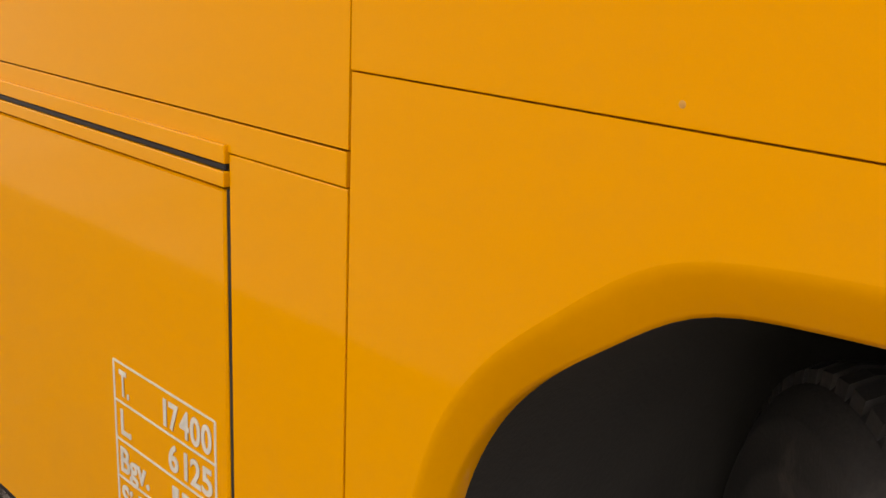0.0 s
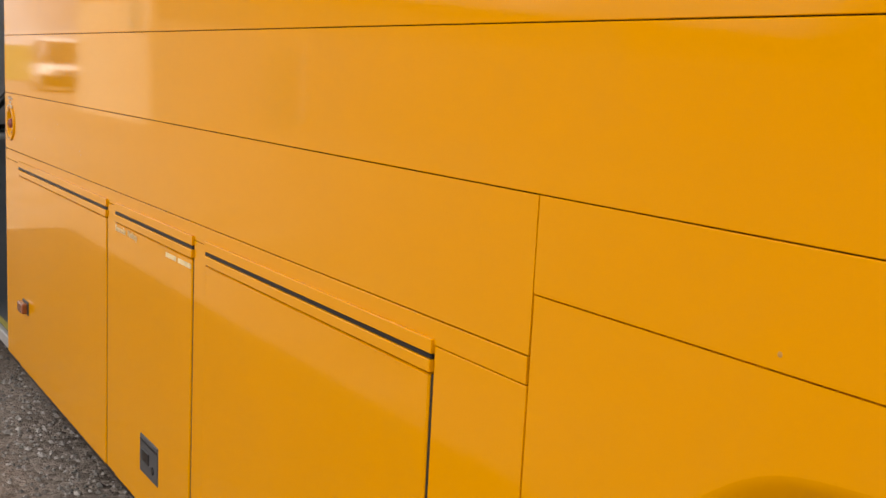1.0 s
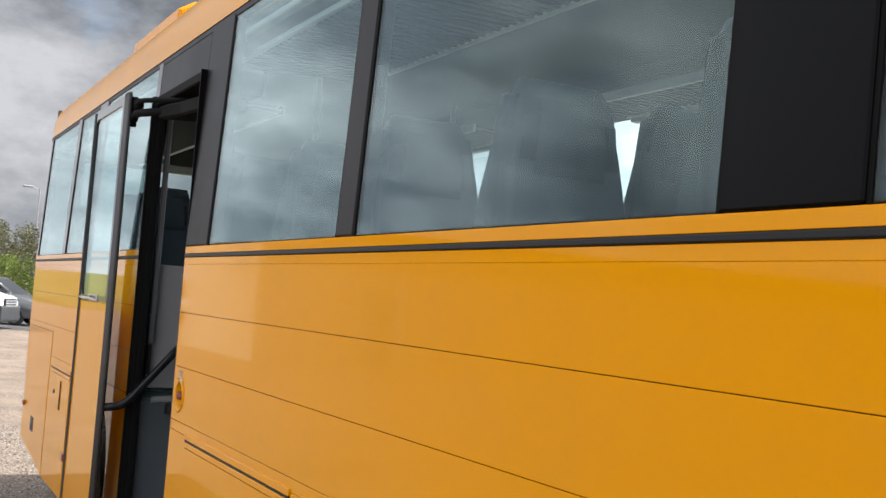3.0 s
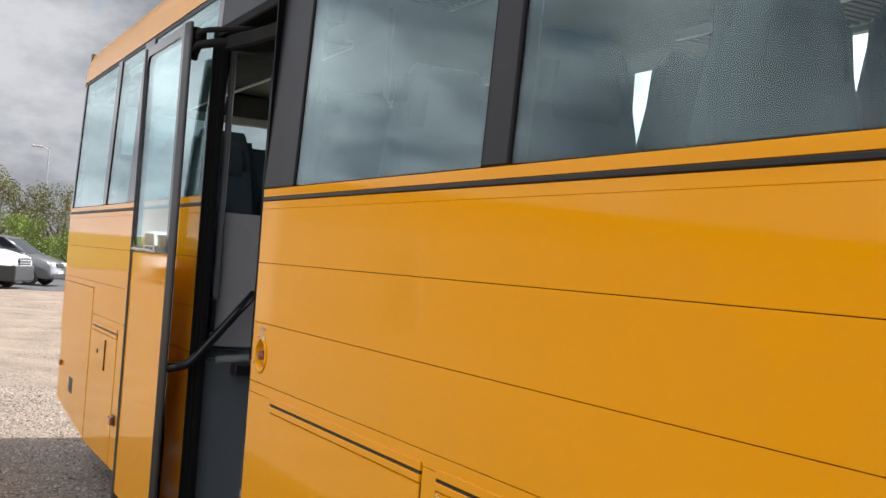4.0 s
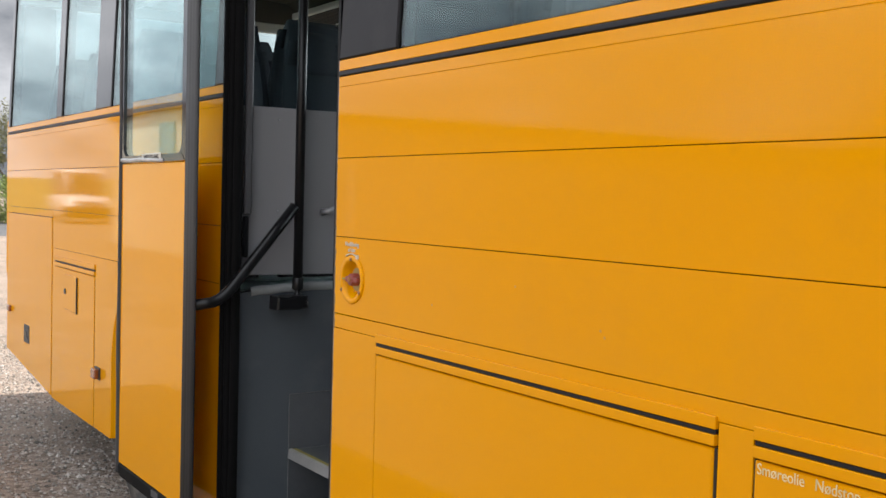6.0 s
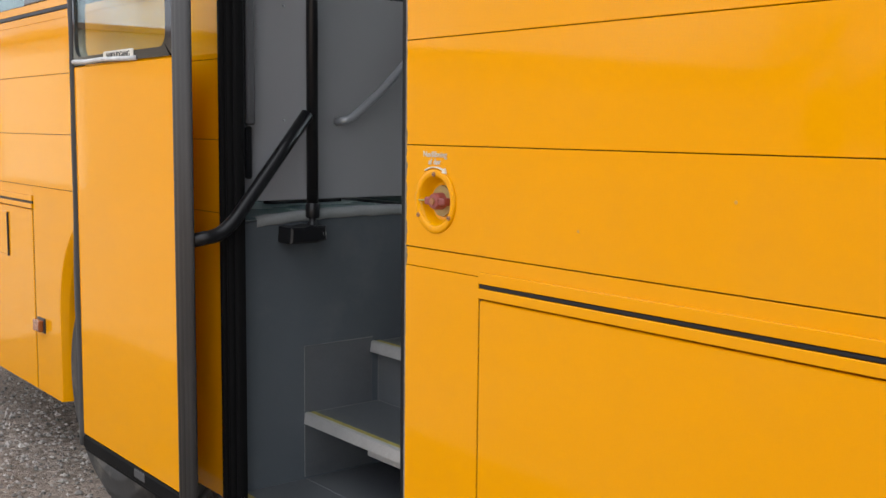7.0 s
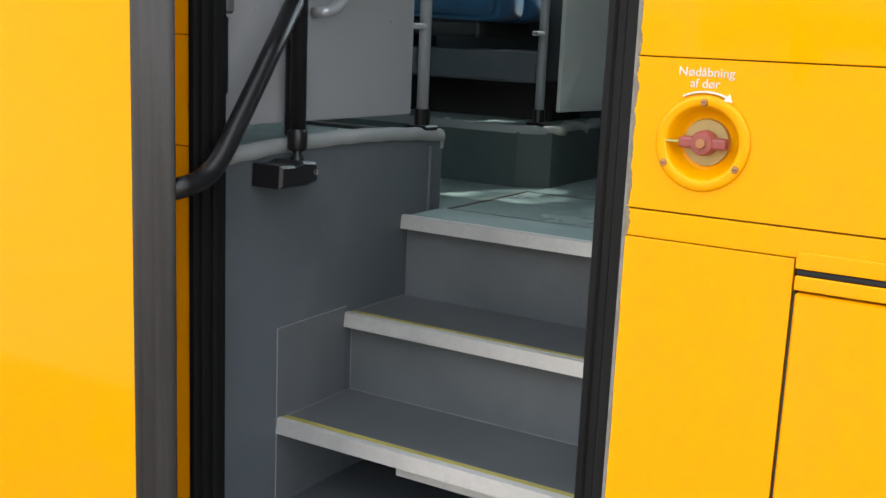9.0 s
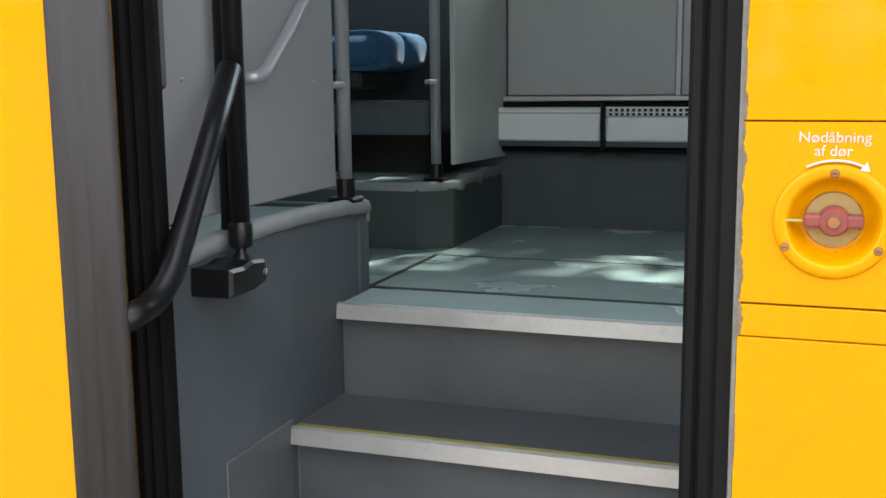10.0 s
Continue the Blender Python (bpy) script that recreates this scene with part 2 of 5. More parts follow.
RIM = material("scuffed_silver_rim", (0.42, 0.41, 0.40), 0.4, metal=0.6, vary=0.15, scale=7, dirt=0.6, dirt_color=(0.16, 0.14, 0.12), dirt_scale=6)
WHITE_INK = material("white_lettering_film", (0.57, 0.53, 0.46), 0.5, vary=0.15, scale=30)
SEALANT = material("pale_smeared_sealant", (0.50, 0.50, 0.50), 0.7, vary=0.3, scale=25, grain=0.0008, grain_scale=60)
WORN_INK = material("worn_white_lettering", (0.72, 0.56, 0.30), 0.6, vary=0.25, scale=40)
BLACK_INK = material("black_lettering", (0.02, 0.02, 0.022), 0.5, vary=0.1)
RED = material("faded_red_plastic", (0.23, 0.048, 0.038), 0.5, vary=0.25, scale=30, grain=0.0002, dirt=0.5, dirt_color=(0.24, 0.11, 0.08), dirt_scale=25)
BRASS = material("dull_brass_plate", (0.34, 0.24, 0.09), 0.55, metal=0.3, vary=0.2, scale=20, dirt=0.5, dirt_color=(0.30, 0.24, 0.12), dirt_scale=14)
COPPER = material("rusty_screw", (0.36, 0.16, 0.07), 0.5, metal=0.5, vary=0.2, scale=40)
AMBER = material("amber_marker_lens", (0.24, 0.065, 0.022), 0.25, coat=0.6, vary=0.2, scale=40)
PRIMER = material("grey_bared_primer", (0.17, 0.135, 0.09), 0.8, vary=0.35, scale=40, grain=0.001)
LATCH = material("grey_cast_latch", (0.065, 0.065, 0.068), 0.6, spec=0.3, vary=0.2, scale=20, dirt=0.4, dirt_color=(0.06, 0.055, 0.05), dirt_scale=30)
HEATER = material("white_enamel_convector", (0.78, 0.80, 0.80), 0.35, vary=0.04, scale=4)
# cabin shade put into the lining's colour, far darker than a pale lining
CEIL = material("ceiling_with_cabin_shade", (0.062, 0.065, 0.058), 0.6, vary=0.06, scale=2)
MARK = material("rust_fleck", (0.50, 0.24, 0.05), 0.8, vary=0.3, scale=80)
SILVER_CAR = material("silver_car_paint", (0.15, 0.155, 0.165), 0.3, metal=0.4, coat=0.6, vary=0.04)
BLACK_CAR = material("black_car_paint", (0.010, 0.011, 0.013), 0.4, coat=0.2, vary=0.1)
WHITE_CAR = material("white_car_paint", (0.78, 0.79, 0.80), 0.3, coat=0.6, vary=0.03)
CAR_GLASS = material("dark_car_glass", (0.02, 0.025, 0.03), 0.05, coat=0.5, vary=0.1)
LAMP_LENS = material("pale_headlamp_lens", (0.7, 0.74, 0.78), 0.15, coat=0.8, vary=0.05)
PLASTIC = material("black_plastic", (0.02, 0.02, 0.021), 0.5, vary=0.15, grain=0.0002)
BARK = material("grey_brown_bark", (0.12, 0.09, 0.065), 0.9, vary=0.3, scale=8, grain=0.004, grain_scale=40)
LEAF_A = material("green_bush_leaves", (0.235, 0.30, 0.075), 0.6, vary=0.5, scale=1.6, grain_scale=9)
LEAF_B = material("olive_brown_leaves", (0.21, 0.205, 0.10), 0.65, vary=0.5, scale=1.4, grain_scale=9)
RENDER_WALL = material("cream_rendered_wall", (0.46, 0.42, 0.34), 0.85, vary=0.08, scale=1.5, grain=0.002)
ROOF_TILE = material("brown_roof_tiles", (0.16, 0.09, 0.06), 0.8, vary=0.2, scale=2)
TEAL_DOOR = material("teal_painted_door", (0.12, 0.28, 0.30), 0.4, vary=0.05)
GALV = material("galvanised_lamp_post", (0.32, 0.33, 0.34), 0.5, metal=0.5, vary=0.1)
ASPHALT = material("grey_asphalt", (0.075, 0.075, 0.08), 0.85, vary=0.15, scale=0.8, grain=0.003, grain_scale=60, dirt=0.5, dirt_color=(0.16, 0.145, 0.12), dirt_scale=0.6)


def gravel_material():
    m = bpy.data.materials.new("pale_gravel")
    m.use_nodes = True
    n, l = m.node_tree.nodes, m.node_tree.links
    b = n["Principled BSDF"]
    co = n.new("ShaderNodeTexCoord")
    stones = n.new("ShaderNodeTexVoronoi")
    stones.inputs["Scale"].default_value = 38
    stones.inputs["Randomness"].default_value = 1.0
    l.new(co.outputs["Object"], stones.inputs["Vector"])
    grit = n.new("ShaderNodeTexNoise")
    grit.inputs["Scale"].default_value, grit.inputs["Detail"].default_value = 120, 4
    l.new(co.outputs["Object"], grit.inputs["Vector"])
    patch = n.new("ShaderNodeTexNoise")
    patch.inputs["Scale"].default_value, patch.inputs["Detail"].default_value = 0.55, 7
    patch.inputs["Roughness"].default_value = 0.62
    l.new(co.outputs["Object"], patch.inputs["Vector"])
    cell = n.new("ShaderNodeValToRGB")
    cell.color_ramp.elements[0].color = (0.108, 0.083, 0.066, 1)
    cell.color_ramp.elements[1].color = (0.40, 0.33, 0.275, 1)
    sep = n.new("ShaderNodeSeparateColor")
    l.new(stones.outputs["Color"], sep.inputs[0])
    l.new(sep.outputs[0], cell.inputs["Fac"])
    soil = n.new("ShaderNodeValToRGB")
    soil.color_ramp.elements[0].position, soil.color_ramp.elements[1].position = 0.3, 0.7
    soil.color_ramp.elements[0].color = (0.212, 0.166, 0.131, 1)
    soil.color_ramp.elements[1].color = (0.33, 0.262, 0.211, 1)
    l.new(grit.outputs["Fac"], soil.inputs["Fac"])
    pr = n.new("ShaderNodeMapRange")
    pr.inputs["From Min"].default_value, pr.inputs["From Max"].default_value = 0.35, 0.65
    l.new(patch.outputs["Fac"], pr.inputs["Value"])
    mx = n.new("ShaderNodeMix")
    mx.data_type = "RGBA"
    l.new(pr.outputs[0], mx.inputs[0])
    l.new(cell.outputs[0], mx.inputs[6])
    l.new(soil.outputs[0], mx.inputs[7])
    worn = n.new("ShaderNodeTexNoise")
    worn.inputs["Scale"].default_value, worn.inputs["Detail"].default_value = 1.1, 6
    l.new(co.outputs["Object"], worn.inputs["Vector"])
    wr = n.new("ShaderNodeMapRange")
    wr.inputs["From Min"].default_value, wr.inputs["From Max"].default_value = 0.35, 0.65
    wr.inputs["To Min"].default_value, wr.inputs["To Max"].default_value = 0.82, 1.12
    l.new(worn.outputs["Fac"], wr.inputs["Value"])
    blot = n.new("ShaderNodeMix")
    blot.data_type, blot.blend_type = "RGBA", "MULTIPLY"
    blot.inputs[0].default_value = 1.0
    l.new(mx.outputs[2], blot.inputs[6])
    l.new(wr.outputs[0], blot.inputs[7])
    l.new(blot.outputs[2], b.inputs["Base Color"])
    b.inputs["Roughness"].default_value = 0.92
    b.inputs["Specular IOR Level"].default_value = 0.2
    h1 = n.new("ShaderNodeMath")
    h1.operation = "MULTIPLY_ADD"
    l.new(stones.outputs["Distance"], h1.inputs[0])
    h1.inputs[1].default_value = -1.0
    l.new(grit.outputs["Fac"], h1.inputs[2])
    bp = n.new("ShaderNodeBump")
    bp.inputs["Strength"].default_value, bp.inputs["Distance"].default_value = 0.9, 0.014
    l.new(h1.outputs[0], bp.inputs["Height"])
    l.new(bp.outputs[0], b.inputs["Normal"])
    return m


GRAVEL = gravel_material()


# ---- mesh tools ----
def part(name, bm, mat, parent=None, label="", smooth=False):
    """Links a bmesh as one mesh object under a thing or a part."""
    me = bpy.data.meshes.new(name)
    bmesh.ops.recalc_face_normals(bm, faces=bm.faces)
    bm.to_mesh(me)
    bm.free()
    for p in me.polygons:
        p.use_smooth = smooth
    me.materials.append(mat)
    ob = new(name, me)
    if parent:
        ob.parent = parent
        ob.matrix_parent_inverse = parent_world(parent).inverted()
    if label:
        tagged(ob, label)
    return ob


def parent_world(ob):
    m = ob.matrix_basis.copy()
    if ob.parent:
        m = parent_world(ob.parent) @ ob.matrix_parent_inverse @ m
    return m


def thing(name, label, category, at=(0, 0, 0), group="", kind=""):
    ob = new(name)
    ob.location = at
    return tagged(ob, label, category, group, kind)


def box(x0, x1, y0, y1, z0, z1, bevel=0.0, bm=None, seg=1):
    """A box, its edges rounded off; added to bm where one is given."""
    b = bmesh.new()
    bmesh.ops.create_cube(b, size=1)
    for v in b.verts:
        v.co = Vector(((x0 + x1) / 2 + v.co.x * (x1 - x0), (y0 + y1) / 2 + v.co.y * (y1 - y0), (z0 + z1) / 2 + v.co.z * (z1 - z0)))
    if bevel:
        bmesh.ops.bevel(b, geom=b.edges[:], offset=bevel, segments=seg, affect="EDGES", profile=0.5)
    return merge(bm, b)


def merge(bm, b):
    if bm is None:
        return b
    me = bpy.data.meshes.new("tmp")
    b.to_mesh(me)
    b.free()
    bm.from_mesh(me)
    bpy.data.meshes.remove(me)
    return bm


def prism(points, axis, a, b_, bevel=0.0, bm=None, seg=1):
    """A polygon of two coordinates pulled along an axis from a to b_."""
    b = bmesh.new()
    def spot(p, s):
        return {"x": (s, p[0], p[1]), "y": (p[0], s, p[1]), "z": (p[0], p[1], s)}[axis]
    lo = [b.verts.new(spot(p, a)) for p in points]
    hi = [b.verts.new(spot(p, b_)) for p in points]
    f0, f1 = b.faces.new(lo), b.faces.new(list(reversed(hi)))
    n = len(points)
    for i in range(n):
        b.faces.new((lo[i], hi[i], hi[(i + 1) % n], lo[(i + 1) % n]))
    if bevel:
        bmesh.ops.recalc_face_normals(b, faces=b.faces)
        bmesh.ops.bevel(b, geom=list(f0.edges) + list(f1.edges), offset=bevel, segments=seg, affect="EDGES")
    if n > 4:
        bmesh.ops.triangulate(b, faces=[f for f in b.faces if len(f.verts) > 4])
    return merge(bm, b)


def tube(points, r, seg=12, bm=None, bend=0.0, caps=True):
    """A round tube along points; bend rounds the inner corners by that radius."""
    pts = [Vector(p) for p in points]
    if bend:
        rounded = [pts[0]]
        for i in range(1, len(pts) - 1):
            a, c, d = pts[i - 1], pts[i], pts[i + 1]
            u, v = (a - c), (d - c)
            k = min(bend, u.length * 0.48, v.length * 0.48)
            p, q = c + u.normalized() * k, c + v.normalized() * k
            for s in range(7):
                t = s / 6
                rounded.append(p * (1 - t) ** 2 + c * 2 * t * (1 - t) + q * t * t)
        rounded.append(pts[-1])
        pts = rounded
    b = bmesh.new()
    rings = []
    side = None
    for i, p in enumerate(pts):
        d = (pts[min(i + 1, len(pts) - 1)] - pts[max(i - 1, 0)]).normalized()
        if side is None:
            side = d.orthogonal().normalized()
        side = (side - d * side.dot(d)).normalized()
        up = d.cross(side)
        rings.append([b.verts.new(p + (side * math.cos(2 * math.pi * k / seg) + up * math.sin(2 * math.pi * k / seg)) * r) for k in range(seg)])
    for r0, r1 in zip(rings, rings[1:]):
        for k in range(seg):
            b.faces.new((r0[k], r0[(k + 1) % seg], r1[(k + 1) % seg], r1[k]))
    if caps:
        b.faces.new(rings[0])
        b.faces.new(list(reversed(rings[-1])))
    return merge(bm, b)


def lathe(profile, seg=48, centre=(0, 0, 0), axis="y", bm=None):
    """Turns a profile of (radius, along) round an axis through centre."""
    b = bmesh.new()
    rings = []
    c = Vector(centre)
    for r, s in profile:
        ring = []
        for k in range(seg):
            a = 2 * math.pi * k / seg
            u, v = r * math.cos(a), r * math.sin(a)
            ring.append(b.verts.new(c + Vector({"y": (u, s, v), "x": (s, u, v), "z": (u, v, s)}[axis])))
        rings.append(ring)
    for r0, r1 in zip(rings, rings[1:]):
        for k in range(seg):
            b.faces.new((r0[k], r0[(k + 1) % seg], r1[(k + 1) % seg], r1[k]))
    for ring, (r, s) in ((rings[0], profile[0]), (rings[-1], profile[-1])):
        if r < 0.0005:
            bmesh.ops.pointmerge(b, verts=ring, merge_co=sum((v.co for v in ring), Vector()) / seg)
    return merge(bm, b)


def lettering(name, body, size, at, parent, mat, label="", width=None, bold=0.0, turn=(90, 0, 0)):
    """Words in the built-in font, standing on the side of the bus; width squeezes them to that length."""
    cu = bpy.data.curves.new(name, "FONT")
    cu.body, cu.size, cu.extrude, cu.offset = body, size, 0.0006, bold
    ob = bpy.data.objects.new("tmp", cu)
    scene.collection.objects.link(ob)
    me = bpy.data.meshes.new_from_object(ob.evaluated_get(bpy.context.evaluated_depsgraph_get()))
    bpy.data.objects.remove(ob)
    bpy.data.curves.remove(cu)
    me.name = name
    xs = [v.co.x for v in me.vertices]
    k = width / (max(xs) - min(xs)) if width else 1.0
    m = pose(*at, *turn) @ Matrix.Diagonal((k, 1, 1, 1)) @ Matrix.Translation((-min(xs), 0, 0))
    me.transform(m)
    me.materials.clear()
    me.materials.append(mat)
    o = new(name, me)
    o.parent = parent
    o.matrix_parent_inverse = parent_world(parent).inverted()
    return tagged(o, label)


def lean(z):
    """How far the side stands in above the waist."""
    return 0.04 * max(z - 1.957, 0)


def sheet(x0, x1, z0, z1, y=0.0, thick=0.022, bevel=0.0025, bm=None):
    """A panel of the near side, with rounded edges, that follows the side's lean."""
    b = box(x0, x1, y, y + thick, z0, z1, bevel)
    for v in b.verts:
        v.co.y += lean(v.co.z)
    return merge(bm, b)


# ---- ground ----
def ground_sheet():
    b = bmesh.new()
    xs = [-900, -300, -120, -60, -35, -20, -12, -8, -6, -4, -2, 0, 2, 4, 6, 9, 14, 25, 60, 200, 900]
    ys = [-900, -300, -120, -60, -30, -18, -12, -8, -5, -3, -1.5, 0, 1.5, 3, 6, 12, 30, 80, 300, 900]
    grid = [[b.verts.new((x, y, 0.0)) for y in ys] for x in xs]
    for i in range(len(xs) - 1):
        for j in range(len(ys) - 1):
            b.faces.new((grid[i][j], grid[i + 1][j], grid[i + 1][j + 1], grid[i][j + 1]))
    return part("ground", b, GRAVEL)


tagged(ground_sheet(), "pale beige gravel yard with scattered grey stones", "ground", kind="structure")
tagged(part("road", box(-47, -33.6, -4.5, 200, -0.1, 0.012, 0.004), ASPHALT), "grey asphalt road beyond the gravel yard", "road", kind="structure")


MEADOW = material("yellow_green_meadow", (0.17, 0.165, 0.05), 0.9, vary=0.35, scale=0.2, grain=0.02, grain_scale=9, dirt=0.4, dirt_color=(0.11, 0.13, 0.04), dirt_scale=0.15)
tagged(part("meadow", prism([(-70, -0.3), (-70, 0.05), (-110, 1.2), (-190, 3.4), (-420, 4.0), (-420, -0.3)], "y", -190, -10.5), MEADOW), "yellow green flowering meadow rising beyond the yard", "meadow", kind="structure")


def loose_stones():
    """Pebbles lying on the yard beside the bus."""
    rnd = random.Random(5)
    verts, faces = [], []
    base = [(1, 0, 0), (-1, 0, 0), (0, 1, 0), (0, -1, 0), (0, 0, 1), (0, 0, -1)]
    tris = [(0, 2, 4), (2, 1, 4), (1, 3, 4), (3, 0, 4), (2, 0, 5), (1, 2, 5), (3, 1, 5), (0, 3, 5)]
    for _ in range(26000):
        x, y = rnd.uniform(-9.0, 1.6), rnd.uniform(-1.5, 1.6)
        s = rnd.uniform(0.004, 0.0125) * (1.6 if rnd.random() < 0.06 else 1)
        a, k = rnd.uniform(0, 6.3), len(verts)
        for vx, vy, vz in base:
            j = rnd.uniform(0.65, 1.25) * s
            verts.append((x + (vx * math.cos(a) - vy * math.sin(a)) * j * 1.3, y + (vx * math.sin(a) + vy * math.cos(a)) * j, s * 0.35 + vz * j * 0.75))
        faces += [(p + k, q + k, r + k) for p, q, r in tris]
    me = bpy.data.meshes.new("gravel_stones")
    me.from_pydata(verts, [], faces)
    m = bpy.data.materials.new("mixed_grey_stones")
    m.use_nodes = True
    n, l = m.node_tree.nodes, m.node_tree.links
    geo = n.new("ShaderNodeNewGeometry")
    ramp = n.new("ShaderNodeValToRGB")
    ramp.color_ramp.elements[0].color, ramp.color_ramp.elements[1].color = (0.09, 0.08, 0.07, 1), (0.46, 0.415, 0.37, 1)
    l.new(geo.outputs["Random Per Island"], ramp.inputs["Fac"])
    l.new(ramp.outputs[0], n["Principled BSDF"].inputs["Base Color"])
    n["Principled BSDF"].inputs["Roughness"].default_value = 0.9
    me.materials.append(m)
    tagged(new("gravel_stones", me), "loose grey and beige pebbles on the yard", "gravel", kind="stuff")


loose_stones()

# ---- the bus ----
bus = thing("bus", "yellow coach with charcoal window posts, side door open", "bus", at=(0, 0, 0))
Z_SKIRT, Z_STRIP, Z_L3, Z_LB, Z_L2, Z_L1, Z_L0, Z_WAIST, Z_WTOP, Z_CANT = 0.315, 1.155, 1.198, 1.289, 1.430, 1.6645, 1.876, 1.957, 2.935, 2.965
X_REAR, X_FRONT, WIDTH = -4.84, 7.1, 2.5
GAP = 0.0009
OPEN_L, OPEN_R, OPEN_TOP, SILL = -0.926, 0.0, 2.76, 0.325


def skin(x0, x1, z0, z1, name="body_panel", y=0.0, fine_top=False):
    return part(name, sheet(x0 + GAP, x1 - GAP, z0 + GAP, z1 - (0.0003 if fine_top else GAP), y, bevel=0.001), YELLOW, bus)


def arch_outline(cx, cz, r, z_low, extra=0.0, n=72):
    """Points of a wheel opening from low left over the top to low right; flat on top, with soft shoulders."""
    pts = []
    for i in range(n + 1):
        a = math.pi - math.pi * i / n
        shoulder = math.exp(-(((abs(math.degrees(a) - 90) - 22) / 10) ** 2))
        haunch = math.exp(-(((abs(math.degrees(a) - 90) - 56) / 20) ** 2))
        k = r * (0.988 + 0.029 * shoulder + 0.032 * haunch) + extra * (0.25 + 0.75 * math.sin(a))
        k = min(k, (r * 1.002 + extra * 0.25) / max(abs(math.cos(a)), 1e-6))
        pts.append((cx + k * math.cos(a), cz + k * math.sin(a)))
    for i in range(n // 2 - 1, -1, -1):
        pts[i] = (min(pts[i][0], pts[i + 1][0]), pts[i][1])
        pts[n - i] = (max(pts[n - i][0], pts[n - i - 1][0]), pts[n - i][1])
    return [(pts[0][0], z_low)] + pts + [(pts[-1][0], z_low)]


def arch_panel(x0, x1, z0, z1, cx, cz, r, band=0.06):
    """A side panel with a wheel opening, whose lip is rolled inwards."""
    a = arch_outline(cx, cz, r, z0 + GAP, band)
    b = bmesh.new()
    lo = [(x0 + GAP, z0 + GAP)] + a + [(x1 - GAP, z0 + GAP)]
    tops = [(q[0], z1 - GAP) for q in lo]
    grid = [[[b.verts.new((q[0], y, q[1])) for q in row] for row in (lo, tops)] for y in (0.0, 0.022)]
    for i in range(len(lo) - 1):
        if lo[i + 1][0] - lo[i][0] > 1e-5:
            for g in grid:
                b.faces.new((g[0][i], g[0][i + 1], g[1][i + 1], g[1][i]))
    bmesh.ops.remove_doubles(b, verts=b.verts, dist=1e-5)
    rim_edges = [e for e in b.edges if e.is_boundary and e.verts[0].co.y < 0.01 and e.verts[1].co.y < 0.01]
    for e in rim_edges:
        pair = [b.verts.new(v.co + Vector((0, 0.022, 0))) for v in e.verts]
        b.faces.new((e.verts[0], e.verts[1], pair[1], pair[0]))
    bmesh.ops.remove_doubles(b, verts=b.verts, dist=1e-5)
    p = part("wheel_arch_panel", b, YELLOW, bus)
    b = bmesh.new()
    prof = [(band + 0.001, -0.0002), (band * 0.93, 0.0004), (band * 0.75, 0.005), (0.006, 0.028), (0.0, 0.032), (0.002, 0.06)]
    rows = []
    for dr, y in prof:
        rows.append([b.verts.new((q[0], y, q[1])) for q in arch_outline(cx, cz, r, z0 + 0.004, dr)])
    for r0, r1 in zip(rows, rows[1:]):
        for i in range(len(r0) - 1):
            b.faces.new((r0[i], r0[i + 1], r1[i + 1], r1[i]))
    part("arch_lip", b, YELLOW, p, "yellow rolled wheel arch lip", smooth=True)
    # the liner behind the opening
    b = bmesh.new()
    rows = [[b.verts.new((q[0], y, q[1])) for q in arch_outline(cx, cz, r + 0.003, 0.25)] for y in (0.05, 1.04)]
    for i in range(len(rows[0]) - 1):
        b.faces.new((rows[0][i], rows[0][i + 1], rows[1][i + 1], rows[1][i]))
    back = b.faces.new(rows[1])
    bmesh.ops.triangulate(b, faces=[back])
    part("wheel_liner", b, LINER, p, "dusty dark wheel housing", smooth=True)
    return p


def hatch(x0, x1, z0, z_top, name="luggage_hatch", slant=0.0):
    """A flap: hinge rubber, top lip and leaf, a little proud of the side."""
    h = part(name, box(x0 + 0.0026, x1 - 0.0065, -0.003, 0.02, z0, z_top - 0.0505, 0.003), YELLOW, bus, "yellow luggage hatch under a dark hinge rubber")
    # dark strips set into the gaps, standing for the shade in them
    for a, c in ((x0 - 0.0005, x0 + 0.0023), (x1 - 0.006, x1 + 0.0005)):
        part("gap_seal", box(a, c, 0.0015, 0.0139, z0 + 0.002, z_top - 0.05), SEAM, h)
    if slant:
        for v in h.data.vertices:
            if v.co.z < (z0 + z_top) / 2:
                v.co.z += slant * (x1 - v.co.x) / (x1 - x0)
    part("top_lip", box(x0 + 0.001, x1 - 0.001, -0.007, 0.02, z_top - 0.046, z_top - 0.025, 0.0015), YELLOW, h)
    part("hinge_rubber", box(x0 + 0.002, x1 - 0.002, -0.0035, 0.02, z_top - 0.0247, z_top - 0.0152, 0.002), STRIPE, h, "dark grey hinge rubber")
    part("hinge_rail", box(x0, x1, -0.006, 0.02, z_top - 0.0148, z_top + 0.010, 0.0015), YELLOW, h)
    return h


